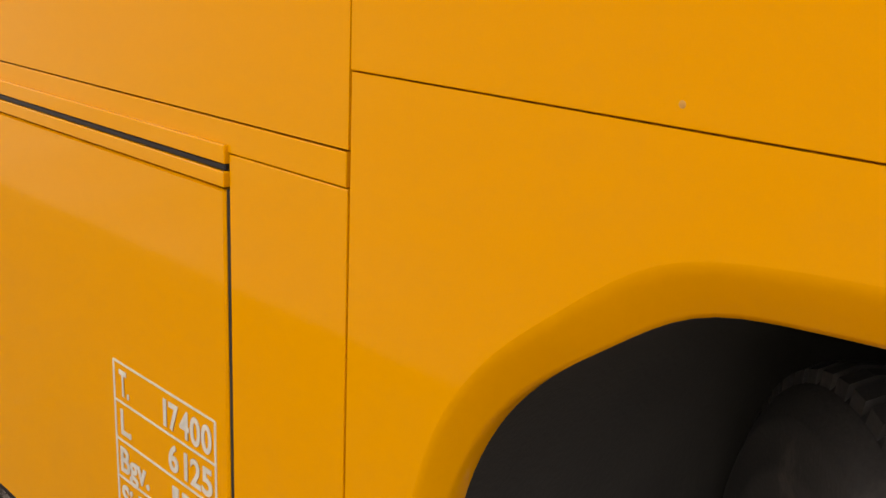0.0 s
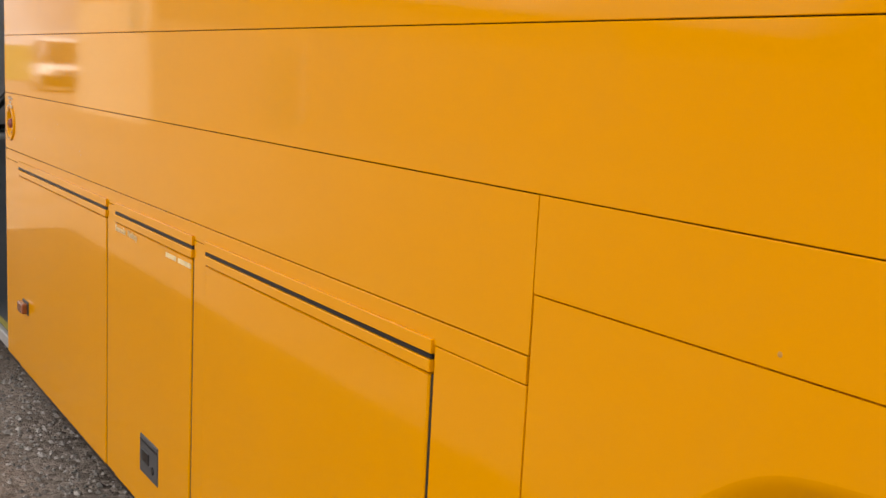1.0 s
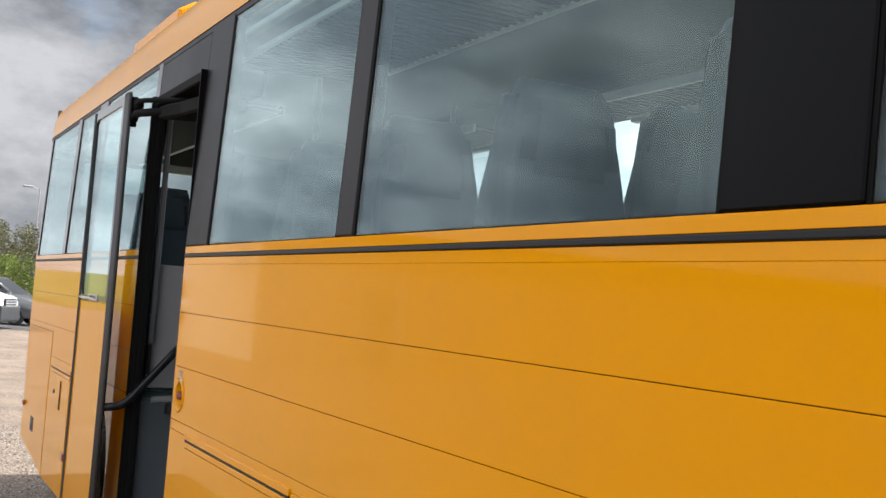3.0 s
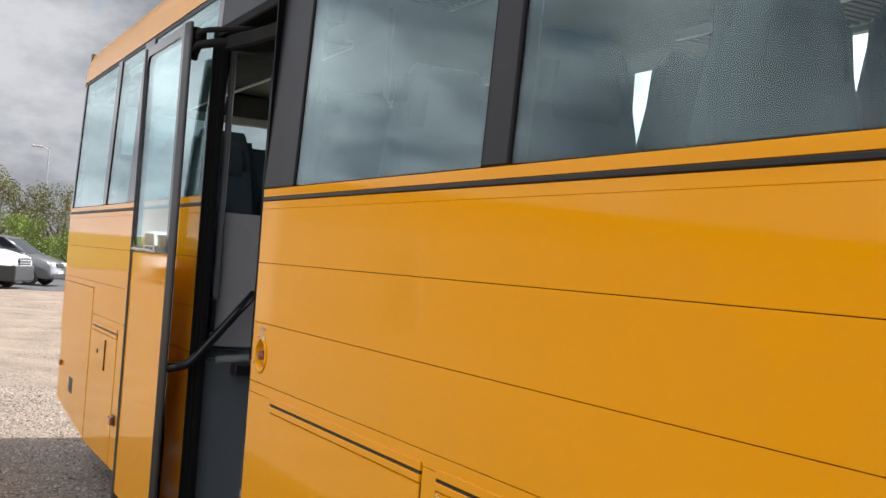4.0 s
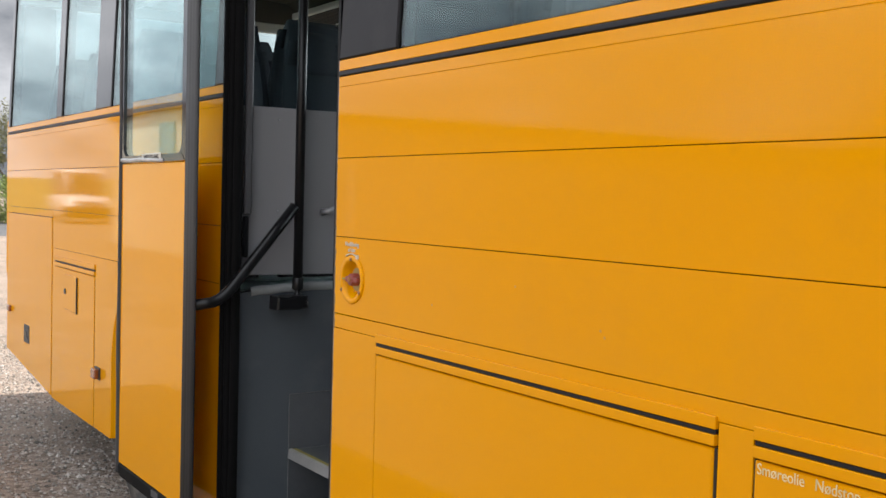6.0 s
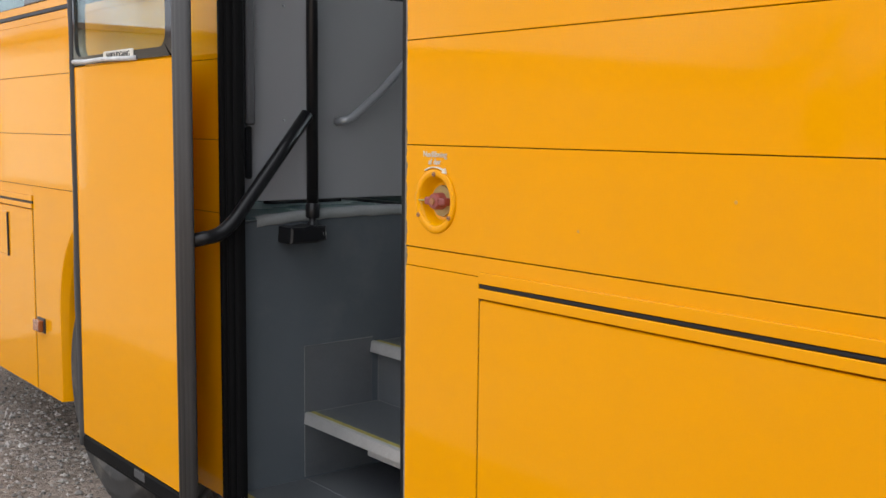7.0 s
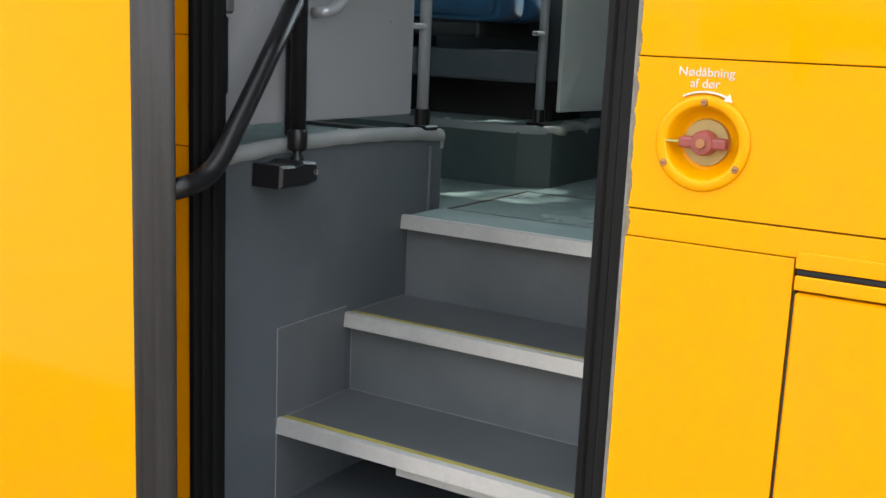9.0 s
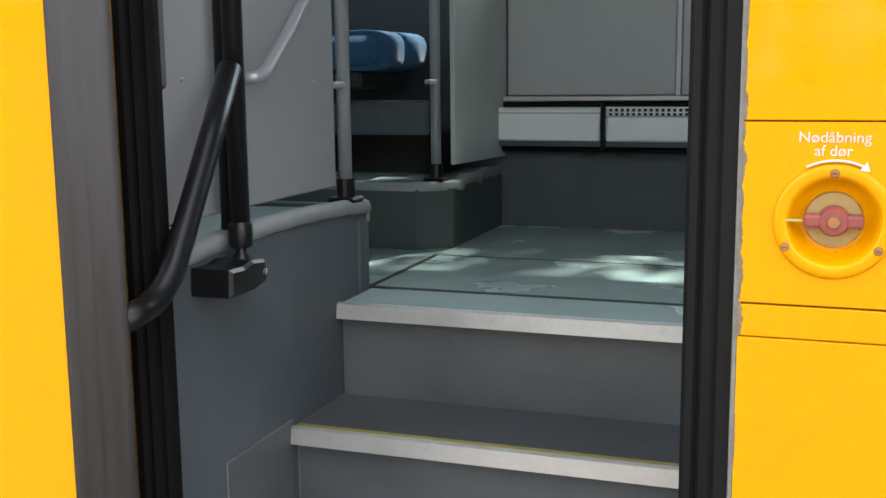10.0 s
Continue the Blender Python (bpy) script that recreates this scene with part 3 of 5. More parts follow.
def flush_latch(x, z, w=0.16, hgt=0.115, parent=bus):
    l = part("latch", box(x - w / 2, x + w / 2, -0.006, 0.015, z - hgt / 2, z + hgt / 2, 0.004), LATCH, parent, "grey recessed pull latch")
    # raised black plate; the pocket's shade is put into its colour
    part("finger_pocket", box(x - w * 0.32, x + w * 0.05, -0.0085, -0.002, z - hgt * 0.16, z + hgt * 0.16, 0.002), BLACK_METAL, l)
    part("lock_barrel", lathe([(0.0, -0.009), (0.010, -0.009), (0.011, -0.006), (0.011, 0.0)], 16, (x + w * 0.25, 0, z - hgt * 0.18)), BLACK_METAL, l)
    part("rim", box(x - w / 2 + 0.006, x + w / 2 - 0.006, -0.0078, -0.003, z + hgt * 0.32, z + hgt * 0.38, 0.001), TRIM, l)
    return l


def marker_lamp(x, z, w=0.085, hgt=0.042):
    m = part("marker_lamp", box(x - w / 2 - 0.006, x + w / 2 + 0.006, -0.008, 0.01, z - hgt / 2 - 0.006, z + hgt / 2 + 0.006, 0.003), PLASTIC, bus, "amber side marker lamp in a black holder")
    part("lens", box(x - w / 2, x + w / 2, -0.030, -0.006, z - hgt / 2, z + hgt / 2, 0.006, seg=2), AMBER, m, "amber ribbed lens")


# dark layer behind the joints of the near side
for x0, x1, z0, z1 in ((0.004, 3.71, Z_SKIRT + 0.02, 1.22), (0.2, X_FRONT, 1.22, 1.40), (0.004, X_FRONT, 1.40, Z_WAIST)):
    part("joint_backing", box(x0, x1, 0.014, 0.03, z0, z1, 0.0), SEAM, bus)
# panels ahead of the door
skin(0.0, X_FRONT, Z_L1, Z_L0 + 0.0009, fine_top=True)
skin(0.0, X_FRONT, Z_L2, Z_L1)
skin(3.651, X_FRONT, Z_LB, Z_L2)
skin(0.0, 3.648, Z_STRIP, Z_L3, "hatch_rail_panel")
skin(0.0, X_FRONT, Z_L0, 1.908, "waist_rail")
skin(0.0, X_FRONT, 1.924, Z_WAIST, "waist_rail")
part("waist_moulding", box(0.002, X_FRONT, -0.004, 0.02, 1.9085, 1.9235, 0.003), STRIPE, bus, "dark grey rubber moulding along the waist")
skin(0.0, 0.262, Z_SKIRT, Z_STRIP)
skin(1.535, 1.619, Z_SKIRT, Z_STRIP)
skin(2.293, 2.372, Z_SKIRT, Z_STRIP)
skin(3.405, 3.651, Z_SKIRT, Z_STRIP)
for x0, x1 in ((0.264, 1.533), (1.621, 2.291), (2.374, 3.403)):
    hatch(x0, x1, Z_SKIRT, Z_STRIP + 0.001)
arch_panel(3.654, 5.05, Z_SKIRT, Z_LB, 4.30, 0.625, 0.526, 0.056)
skin(5.05, X_FRONT, Z_SKIRT, Z_LB)
flush_latch(1.965, 0.478)
marker_lamp(0.385, 0.588)
part("skirt_edge", box(0.0, 3.80, 0.004, 0.05, Z_SKIRT - 0.022, Z_SKIRT + 0.006, 0.004), TRIM, bus, "dark lower edge of the skirt")
bolt = part("hatch_screw", lathe([(0.0, -0.012), (0.010, -0.011), (0.013, -0.006), (0.013, 0.0)], 20, (2.409, -0.003, 0.375)), ALU, bus, "steel dome screw", smooth=True)

# panels behind the door
part("joint_backing", box(-4.80, OPEN_L - 0.004, 0.014, 0.03, 1.22, Z_WAIST, 0.0), SEAM, bus)
part("joint_backing", box(-4.80, -2.38, 0.014, 0.03, 0.47, 1.22, 0.0), SEAM, bus)
Z_R2, Z_R3 = 1.428, 1.21
skin(X_REAR, OPEN_L, Z_L1, Z_L0 + 0.0009, fine_top=True)
skin(X_REAR, OPEN_L, Z_R2, Z_L1)
skin(-3.55, OPEN_L, Z_R3, Z_R2)
skin(X_REAR, OPEN_L, Z_L0, 1.908, "waist_rail")
skin(X_REAR, OPEN_L, 1.924, Z_WAIST, "waist_rail")
part("waist_moulding", box(X_REAR + 0.01, OPEN_L - 0.002, -0.004, 0.02, 1.9085, 1.9235, 0.003), STRIPE, bus, "dark grey rubber moulding along the waist")
skin(-3.55, -2.64, Z_STRIP, Z_R3)
engine = part("engine_hatch", prism([(-4.80, 0.462), (-3.562, 0.345), (-3.562, 1.383), (-4.80, 1.383)], "y", -0.003, 0.02, 0.003), YELLOW, bus, "yellow engine hatch with a lamp and latch")
flush_latch(-4.20, 0.63, 0.15, 0.115)
part("marker_lamp", box(-4.74, -4.67, -0.022, 0.0, 0.725, 0.765, 0.006), AMBER, bus, "small amber rear marker")
service = hatch(-3.485, -2.643, 0.335, Z_STRIP + 0.004, "service_hatch")
flap = part("filler_flap", box(-3.25, -2.98, -0.009, 0.0, 0.885, 1.08, 0.003), YELLOW, service, "small yellow filler flap with a lock")
part("flap_lock", lathe([(0.0, -0.014), (0.014, -0.014), (0.016, -0.010), (0.016, -0.006)], 18, (-3.215, 0, 0.985)), BLACK_METAL, flap)
# dark strip that paints the shadow along the flap's edge
part("flap_shadow_gap", box(-2.988, -2.976, -0.0095, 0.0, 0.88, 1.075, 0.001), SEAM, flap)
skin(-3.55, -3.487, 0.335, Z_STRIP)
arch_panel(-2.641, OPEN_L, Z_SKIRT + 0.02, Z_R3, -1.82, 0.620, 0.515, 0.055)
marker_lamp(-2.57, 0.625, 0.075, 0.05)
skin(X_REAR, -3.554, 1.386, Z_R2)
part("rear_corner_trim", prism([(X_REAR - 0.012, 0.455), (X_REAR + 0.035, 0.452), (X_REAR + 0.035, Z_WAIST), (X_REAR - 0.012, Z_WAIST)], "y", 0.004, 0.06, 0.003), YELLOW, bus)


# windows
def side_window(x0, x1, z0=Z_WAIST, z1=Z_WTOP, mat=GLASS):
    w = part("window", sheet(x0 + 0.002, x1 - 0.002, z0 + 0.003, z1, 0.006, 0.005, 0.0012), mat, bus, "bonded tinted side window")
    w.visible_shadow = False
    part("edge_seal", sheet(x0 - 0.004, x0 + 0.006, z0, z1, 0.003, 0.012, 0.001), RUBBER, w)
    part("edge_seal", sheet(x1 - 0.006, x1 + 0.004, z0, z1, 0.003, 0.012, 0.001), RUBBER, w)
    return w


def post(x0, x1, z0=Z_WAIST, z1=Z_WTOP + 0.02, y=-0.001, mat=TRIM):
    return part("window_post", sheet(x0, x1, z0 + 0.002, z1, y, 0.06, 0.004), mat, bus, "satin charcoal window post")


for x0, x1 in ((0.339, 1.735), (1.871, 3.393), (3.697, 5.15), (5.29, 6.75), (-2.40, -1.02), (-3.37, -2.68), (-4.77, -3.505)):
    side_window(x0, x1)
post(0.0, 0.335)
post(1.739, 1.867)
post(3.397, 3.693, y=-0.003, mat=TRIM_BLACK)
post(5.154, 5.286)
post(6.754, X_FRONT)
post(-1.016, OPEN_L, mat=FRIT)
post(-2.676, -2.404, mat=FRIT)
post(-3.501, -3.374, mat=FRIT)
post(X_REAR, -4.774, mat=FRIT)
part("window_header", sheet(X_REAR, X_FRONT, Z_WTOP + 0.002, Z_CANT, 0.002, 0.05, 0.002), TRIM, bus, "charcoal band above the windows")
part("door_header", sheet(OPEN_L + 0.002, OPEN_R - 0.002, OPEN_TOP, Z_WTOP, 0.0, 0.05, 0.004), TRIM, bus, "charcoal panel above the side door")

# roof
ROOF = [(lean(Z_CANT) - 0.002, Z_CANT), (0.043, 3.05), (0.052, 3.12), (0.072, 3.178), (0.115, 3.228), (0.20, 3.262), (0.36, 3.283), (0.6, 3.297), (0.9, 3.308), (1.25, 3.313)]
ROOF = ROOF + [(WIDTH - y, z) for y, z in reversed(ROOF[:-1])]


def roof_shell():
    b = bmesh.new()
    stations = [(X_REAR - 0.02, 0.86), (X_REAR + 0.02, 0.96), (X_REAR + 0.10, 1.0), (-2.0, 1.0), (2.0, 1.0), (X_FRONT - 0.1, 1.0), (X_FRONT, 0.9)]
    rows = []
    for x, k in stations:
        rows.append([b.verts.new((x, y, Z_CANT + (z - Z_CANT) * (k if z > Z_CANT else 1))) for y, z in ROOF])
    for r0, r1 in zip(rows, rows[1:]):
        for i in range(len(ROOF) - 1):
            b.faces.new((r0[i], r0[i + 1], r1[i + 1], r1[i]))
    for r in (rows[0], rows[-1]):
        f = b.faces.new(r)
        bmesh.ops.triangulate(b, faces=[f])
    return part("roof", b, ROOF_YELLOW, bus, "yellow rounded roof", smooth=True)


roof = roof_shell()
pod = prism([(0.25, 3.22), (0.265, 3.45), (0.36, 3.51), (2.14, 3.51), (2.235, 3.45), (2.25, 3.22)], "x", -2.9, -1.66, 0.02)
pod = part("roof_unit", pod, ROOF_YELLOW, bus, "yellow roof ventilation unit")
part("unit_ledge", box(-2.95, -1.58, 0.25, 2.25, 3.20, 3.34, 0.01), ROOF_YELLOW, pod)
part("end_cap", box(X_REAR - 0.03, X_REAR + 0.01, 0.036, 0.060, 2.935, 2.962, 0.004), BLACK_METAL, bus, "small black rear roof lamp")

# rear, front and far side
rear_wall = part("rear_panel", prism([(0.05, 0.46), (WIDTH - 0.05, 0.46), (WIDTH, 1.0), (WIDTH, 2.0), (0.0, 2.0), (0.0, 1.0)], "x", X_REAR - 0.03, X_REAR + 0.01, 0.006), YELLOW, bus)
part("rear_header", box(X_REAR - 0.03, X_REAR + 0.01, 0.04, WIDTH - 0.04, 2.80, Z_CANT, 0.006), YELLOW, rear_wall)
for y0, y1 in ((0.07, 0.3), (WIDTH - 0.3, WIDTH - 0.07)):
    part("rear_pillar", box(X_REAR - 0.004, X_REAR + 0.011, y0, y1, 2.0, 2.80, 0.004), TRIM, rear_wall)
part("rear_window", box(X_REAR - 0.015, X_REAR - 0.009, 0.3, WIDTH - 0.3, 2.0, 2.80, 0.001), GLASS, rear_wall).visible_shadow = False
part("front_panel", box(X_FRONT, X_FRONT + 0.05, 0.0, WIDTH, 0.32, Z_CANT, 0.02), YELLOW, bus)
part("far_side_panel", box(X_REAR, X_FRONT, WIDTH - 0.05, WIDTH, 0.34, Z_WAIST, 0.005), YELLOW, bus)
for x0, x1 in ((-4.77, -3.5), (-3.37, -2.68), (-2.4, -1.02), (-0.93, 0.33), (0.45, 1.735), (1.871, 3.393), (3.697, 5.15), (5.29, 6.75)):
    part("far_window", box(x0, x1, WIDTH - 0.045, WIDTH - 0.04, Z_WAIST, Z_WTOP, 0.001), GLASS_FAR, bus)
for x0, x1 in ((X_REAR, -4.77), (-3.5, -3.37), (-2.68, -2.4), (-1.02, -0.93), (0.33, 0.45), (1.735, 1.871), (3.393, 3.697), (5.15, 5.29), (6.75, X_FRONT)):
    part("far_post", box(x0, x1, WIDTH - 0.08, WIDTH, Z_WAIST, Z_CANT, 0.004), TRIM, bus)
part("far_header", box(X_REAR, X_FRONT, WIDTH - 0.06, WIDTH, Z_WTOP, Z_CANT, 0.004), TRIM, bus)
part("underbody", box(X_REAR + 0.4, -2.45, 0.3, WIDTH - 0.3, 0.40, 0.9, 0.02), DARK_VOID, bus, "dark underbody")
part("underbody", box(0.05, 3.55, 0.06, WIDTH - 0.06, 0.34, 0.9, 0.02), DARK_VOID, bus, "dark underbody")
part("underbody", box(-0.98, 0.05, 1.1, WIDTH - 0.06, 0.30, 0.9, 0.02), DARK_VOID, bus, "dark underbody")
part("underbody", box(-2.40, 3.6, 1.06, WIDTH - 0.3, 0.30, 0.9, 0.02), DARK_VOID, bus, "dark axle and frame")


# ---- wheels ----
def wheel(cx, y_face, steer=0.0):
    """A truck wheel: tyre with shoulder and tread blocks, dished rim with hand holes, hub and nuts."""
    r = 0.482
    t = [(0.285, 0.03), (0.300, 0.006), (0.34, -0.006), (0.40, -0.004), (0.445, 0.012), (0.468, 0.035), (0.480, 0.055), (0.484, 0.07), (0.486, 0.093), (0.474, 0.096), (0.474, 0.106), (0.488, 0.109), (0.489, 0.147), (0.476, 0.150), (0.476, 0.160), (0.489, 0.163), (0.488, 0.20), (0.475, 0.203), (0.475, 0.213), (0.485, 0.216), (0.478, 0.25), (0.44, 0.29), (0.34, 0.30), (0.285, 0.27)]
    tyre = part("wheel", lathe(t, 72), TYRE, None, "dusty black truck wheel", smooth=True)
    tyre.data.name = "wheel"
    b = bmesh.new()
    lathe([(0.292, 0.018), (0.303, 0.002), (0.342, -0.0095), (0.349, -0.0115), (0.356, -0.0095), (0.40, -0.0075), (0.410, -0.0085), (0.416, -0.0055), (0.43, 0.003), (0.447, 0.0118), (0.458, 0.0215)], 72, bm=b)
    part("sidewall", b, SIDEWALL, tyre, "dark scuffed sidewall", smooth=True)
    b = bmesh.new()
    rnd_w = random.Random(9)
    for i in range(56):
        a0, a1 = 2 * math.pi * i / 56, 2 * math.pi * (i + 0.66 + 0.06 * rnd_w.random()) / 56
        prof = [(0.455, 0.022), (0.476, 0.026), (0.4885, 0.055), (0.4905, 0.089), (0.472, 0.089)]
        ends = [[b.verts.new((q * math.cos(a), y, q * math.sin(a))) for q, y in prof] for a in (a0, a1)]
        b.faces.new(ends[0])
        b.faces.new(list(reversed(ends[1])))
        for k in range(5):
            b.faces.new((ends[0][k], ends[1][k], ends[1][(k + 1) % 5], ends[0][(k + 1) % 5]))
    tagged(part("tread_shoulder", b, TYRE, tyre), kind="stuff")
    rim = part("rim", lathe([(0.290, 0.03), (0.287, 0.0), (0.272, -0.008), (0.262, 0.02), (0.252, 0.085), (0.18, 0.07), (0.135, 0.045), (0.13, 0.0), (0.11, -0.03), (0.0, -0.035)], 56), RIM, tyre, "scuffed silver steel rim", smooth=True)
    for i in range(10):
        a = 2 * math.pi * i / 10
        part("wheel_nut", lathe([(0.0, 0.035), (0.013, 0.035), (0.014, 0.05), (0.014, 0.065)], 6, (0.168 * math.cos(a), 0, 0.168 * math.sin(a))), ALU, rim)
        a += math.pi / 10
        # dark discs stand for the holes, their shade put into the colour
        part("hand_hole", lathe([(0.0, 0.068), (0.024, 0.068), (0.026, 0.08)], 14, (0.217 * math.cos(a), 0, 0.217 * math.sin(a))), DARK_VOID, rim)
    for o in (tyre, *tyre.children_recursive):
        if o is tyre:
            o.parent = bus
            o.matrix_basis = pose(cx, y_face, 0.486, 0, 0, steer)
        o.matrix_parent_inverse = Matrix()
    return tyre


wheel(-1.885, 0.030)
wheel(4.105, 0.335, -45)


# ---- emergency release ----
KX, KZ = 0.111, 1.307


def holed_panel(x0, x1, z0, z1, cx, cz, r):
    """A side panel with a round hole."""
    b = bmesh.new()
    rect = [b.verts.new((x, 0, z)) for x, z in ((x0, z0), (x1, z0), (x1, z1), (x0, z1))]
    ring = [b.verts.new((cx + r * math.cos(2 * math.pi * k / 40), 0, cz + r * math.sin(2 * math.pi * k / 40))) for k in range(40)]
    edges = [b.edges.new((p[i], p[(i + 1) % len(p)])) for p in (rect, ring) for i in range(len(p))]
    bmesh.ops.triangle_fill(b, use_beauty=True, use_dissolve=False, edges=edges)
    back = bmesh.ops.extrude_face_region(b, geom=b.faces[:])
    for v in back["geom"]:
        if isinstance(v, bmesh.types.BMVert):
            v.co.y += 0.02
    return part("body_panel", b, YELLOW, bus)


holed_panel(GAP, 3.651 - GAP, Z_L3 + 0.0022, Z_L2 - GAP, KX, KZ, 0.0565)
knob = part("emergency_release", lathe([(0.0715, 0.0), (0.0715, -0.003), (0.069, -0.0055), (0.058, -0.0055), (0.0545, -0.003), (0.050, 0.010), (0.044, 0.021), (0.038, 0.024), (0.0, 0.024)], 64, (KX, 0, KZ)), YELLOW, bus, "round yellow emergency door release with a red handle", smooth=True)
part("dial_plate", lathe([(0.0, 0.0165), (0.034, 0.0165), (0.0355, 0.0245)], 48, (KX, 0, KZ)), BRASS, knob, "dull brass dial plate")
b = box(KX - 0.0355, KX + 0.0355, -0.006, 0.0165, KZ - 0.0085, KZ + 0.0085, 0.004, seg=2)
lathe([(0.0, -0.009), (0.016, -0.008), (0.0185, -0.002), (0.019, 0.0165)], 28, (KX, 0, KZ), bm=b)
part("red_handle", b, RED, knob, "faded red turning handle")
part("handle_screw", lathe([(0.0, -0.013), (0.007, -0.0125), (0.0082, -0.009)], 18, (KX, 0, KZ)), COPPER, knob)
part("pointer", box(KX - 0.058, KX - 0.036, -0.005, 0.008, KZ - 0.0012, KZ + 0.0018, 0.0006), YELLOW_TAPE, knob)
for dx, dz in ((-0.001, 0.060), (-0.056, -0.033), (0.053, -0.034)):
    s = part("mounting_screw", lathe([(0.0, -0.0085), (0.0045, -0.008), (0.006, -0.005)], 16, (KX + dx, 0, KZ + dz)), COPPER, knob)
    part("cross_slot", box(KX + dx - 0.003, KX + dx + 0.003, -0.009, -0.008, KZ + dz - 0.0008, KZ + dz + 0.0008), BLACK_INK, s)
lettering("inscription", "Nødåbning", 0.0185, (0.067, -0.0012, 1.4045), bus, WHITE_INK, "white lettering", width=0.083)
lettering("inscription", "af dør", 0.0185, (0.0855, -0.0012, 1.388), bus, WHITE_INK, "white lettering", width=0.044)
b = bmesh.new()
prev = None
for i in range(15):
    a = radians(117 - 52 * i / 14)
    cur = [b.verts.new((KX + r * math.cos(a), y, KZ + r * math.sin(a))) for r in (0.0744, 0.0767) for y in (-0.0006, -0.0062)]
    if prev:
        for i0, i1 in ((0, 1), (1, 3), (3, 2), (2, 0)):
            b.faces.new((prev[i0], prev[i1], cur[i1], cur[i0]))
    prev = cur
a = radians(65)
tip = Vector((KX + 0.0755 * math.cos(a), 0, KZ + 0.0755 * math.sin(a)))
prism([(tip.x + 0.007, tip.z - 0.006), (tip.x - 0.005, tip.z - 0.0045), (tip.x + 0.0035, tip.z + 0.0058)], "y", -0.0062, -0.0006, bm=b)
part("arrow", b, WHITE_INK, bus, "white curved arrow")

# chipped paint along the door edge
rnd = random.Random(11)
for z0, z1, w in ((1.155, 1.20, 0.013), (1.203, 1.262, 0.010), (1.262, 1.31, 0.005), (1.31, 1.345, 0.007), (1.352, 1.40, 0.006), (1.372, 1.392, 0.012), (1.405, 1.428, 0.005), (1.432, 1.468, 0.009), (1.47, 1.52, 0.004), (1.53, 1.60, 0.003), (1.62, 1.65, 0.004), (1.675, 1.73, 0.005), (1.745, 1.79, 0.003), (0.98, 1.05, 0.003), (0.78, 0.90, 0.0025), (0.50, 0.58, 0.003)):
    n = max(6, int((z1 - z0) / 0.0025))
    b = bmesh.new()
    rows = []
    for k in range(n + 1):
        u = k / n
        x = 0.0009 + 0.6 * w * (0.3 + 0.7 * math.sin(math.pi * min(max(u, 0.04), 0.96))) * rnd.uniform(0.45, 1.0)
        rows.append([b.verts.new((xx, yy, z0 + (z1 - z0) * u)) for xx, yy in ((-0.0004, 0.004), (-0.0004, -0.0008 - w * 0.03), (x, -0.0008 - w * 0.03), (x + 0.0006, 0.0004))])
    for r0, r1 in zip(rows, rows[1:]):
        for k in range(3):
            b.faces.new((r0[k], r0[k + 1], r1[k + 1], r1[k]))
    part("paint_chip", b, PRIMER, bus, "bare ragged patch where the paint has chipped")
for x, z in ((4.083, 1.309), (1.218, 1.271), (1.205, 1.284), (0.906, 1.352), (3.83, 1.775), (0.55, 1.275)):
    part("rust_spot", lathe([(0.0, -0.0007), (0.003, -0.0006), (0.004, 0.0005)], 9, (x, 0, z)), MARK, bus)

# weight table on the last hatch, words on the middle hatch
TX0, TX1, TZ, TR = 3.062, 3.365, 0.763, 0.0685
table = part("weight_table", box(TX0, TX1, -0.0042, -0.001, TZ - 0.0017, TZ + 0.0017), WHITE_INK, bus, "white ruled weight table")
for i in range(1, 6):
    part("ruled_line", box(TX0, TX1, -0.0042, -0.001, TZ - TR * i - 0.0017, TZ - TR * i + 0.0017), WHITE_INK, table)
for x in (TX0, TX1):
    part("ruled_line", box(x - 0.002, x + 0.002, -0.0043, -0.001, TZ - TR * 5, TZ), WHITE_INK, table)
for i, (left, right, wl_, wr_) in enumerate((("T.", "17400", 0.030, 0.153), ("L.", "6125", 0.032, 0.127), ("Bgv.", "", 0.092, 0), ("Sid.", "", 0.075, 0))):
    z = TZ - TR * (i + 1) + 0.0135
    lettering("inscription", left, 0.062, (TX0 + (0.019 if right else 0.013), -0.0042, z), bus, WHITE_INK, "white lettering", width=wl_, bold=0.0013)
    if right:
        for k, ch in enumerate(right):
            pitch = wr_ / len(right)
            lettering("digit", ch, 0.062, (TX1 - 0.006 - wr_ + pitch * k + (0.014 if ch == "1" else 0), -0.0042, z - 0.002), table, WHITE_INK, width=None if ch == "1" else pitch * 0.88, bold=0.0013)
    else:
        for k in range(4):
            part("numeral_bar", box(TX1 - 0.125 + 0.029 * k, TX1 - 0.108 + 0.029 * k, -0.0045, -0.002, z + 0.002, z + 0.040, 0.0), WHITE_INK, bus)
lettering("inscription", "Smøreolie", 0.028, (1.632, -0.0042, 1.083), bus, WORN_INK, "white lettering", width=0.10)
lettering("inscription", "Nødstop", 0.028, (1.755, -0.0042, 1.083), bus, WORN_INK, "white lettering", width=0.085)
for x0, x1 in ((2.09, 2.17), (2.185, 2.28)):
    part("label_bar", box(x0, x1, -0.0045, -0.002, 1.081, 1.093), WORN_INK, bus)


# ---- door leaf, swung out in front of the side ----
LY = -0.138
door = part("side_door", box(-1.73, -0.934, LY, LY + 0.036, 0.372, 1.665, 0.004), YELLOW, bus, "open yellow outswinging door with a tall window")
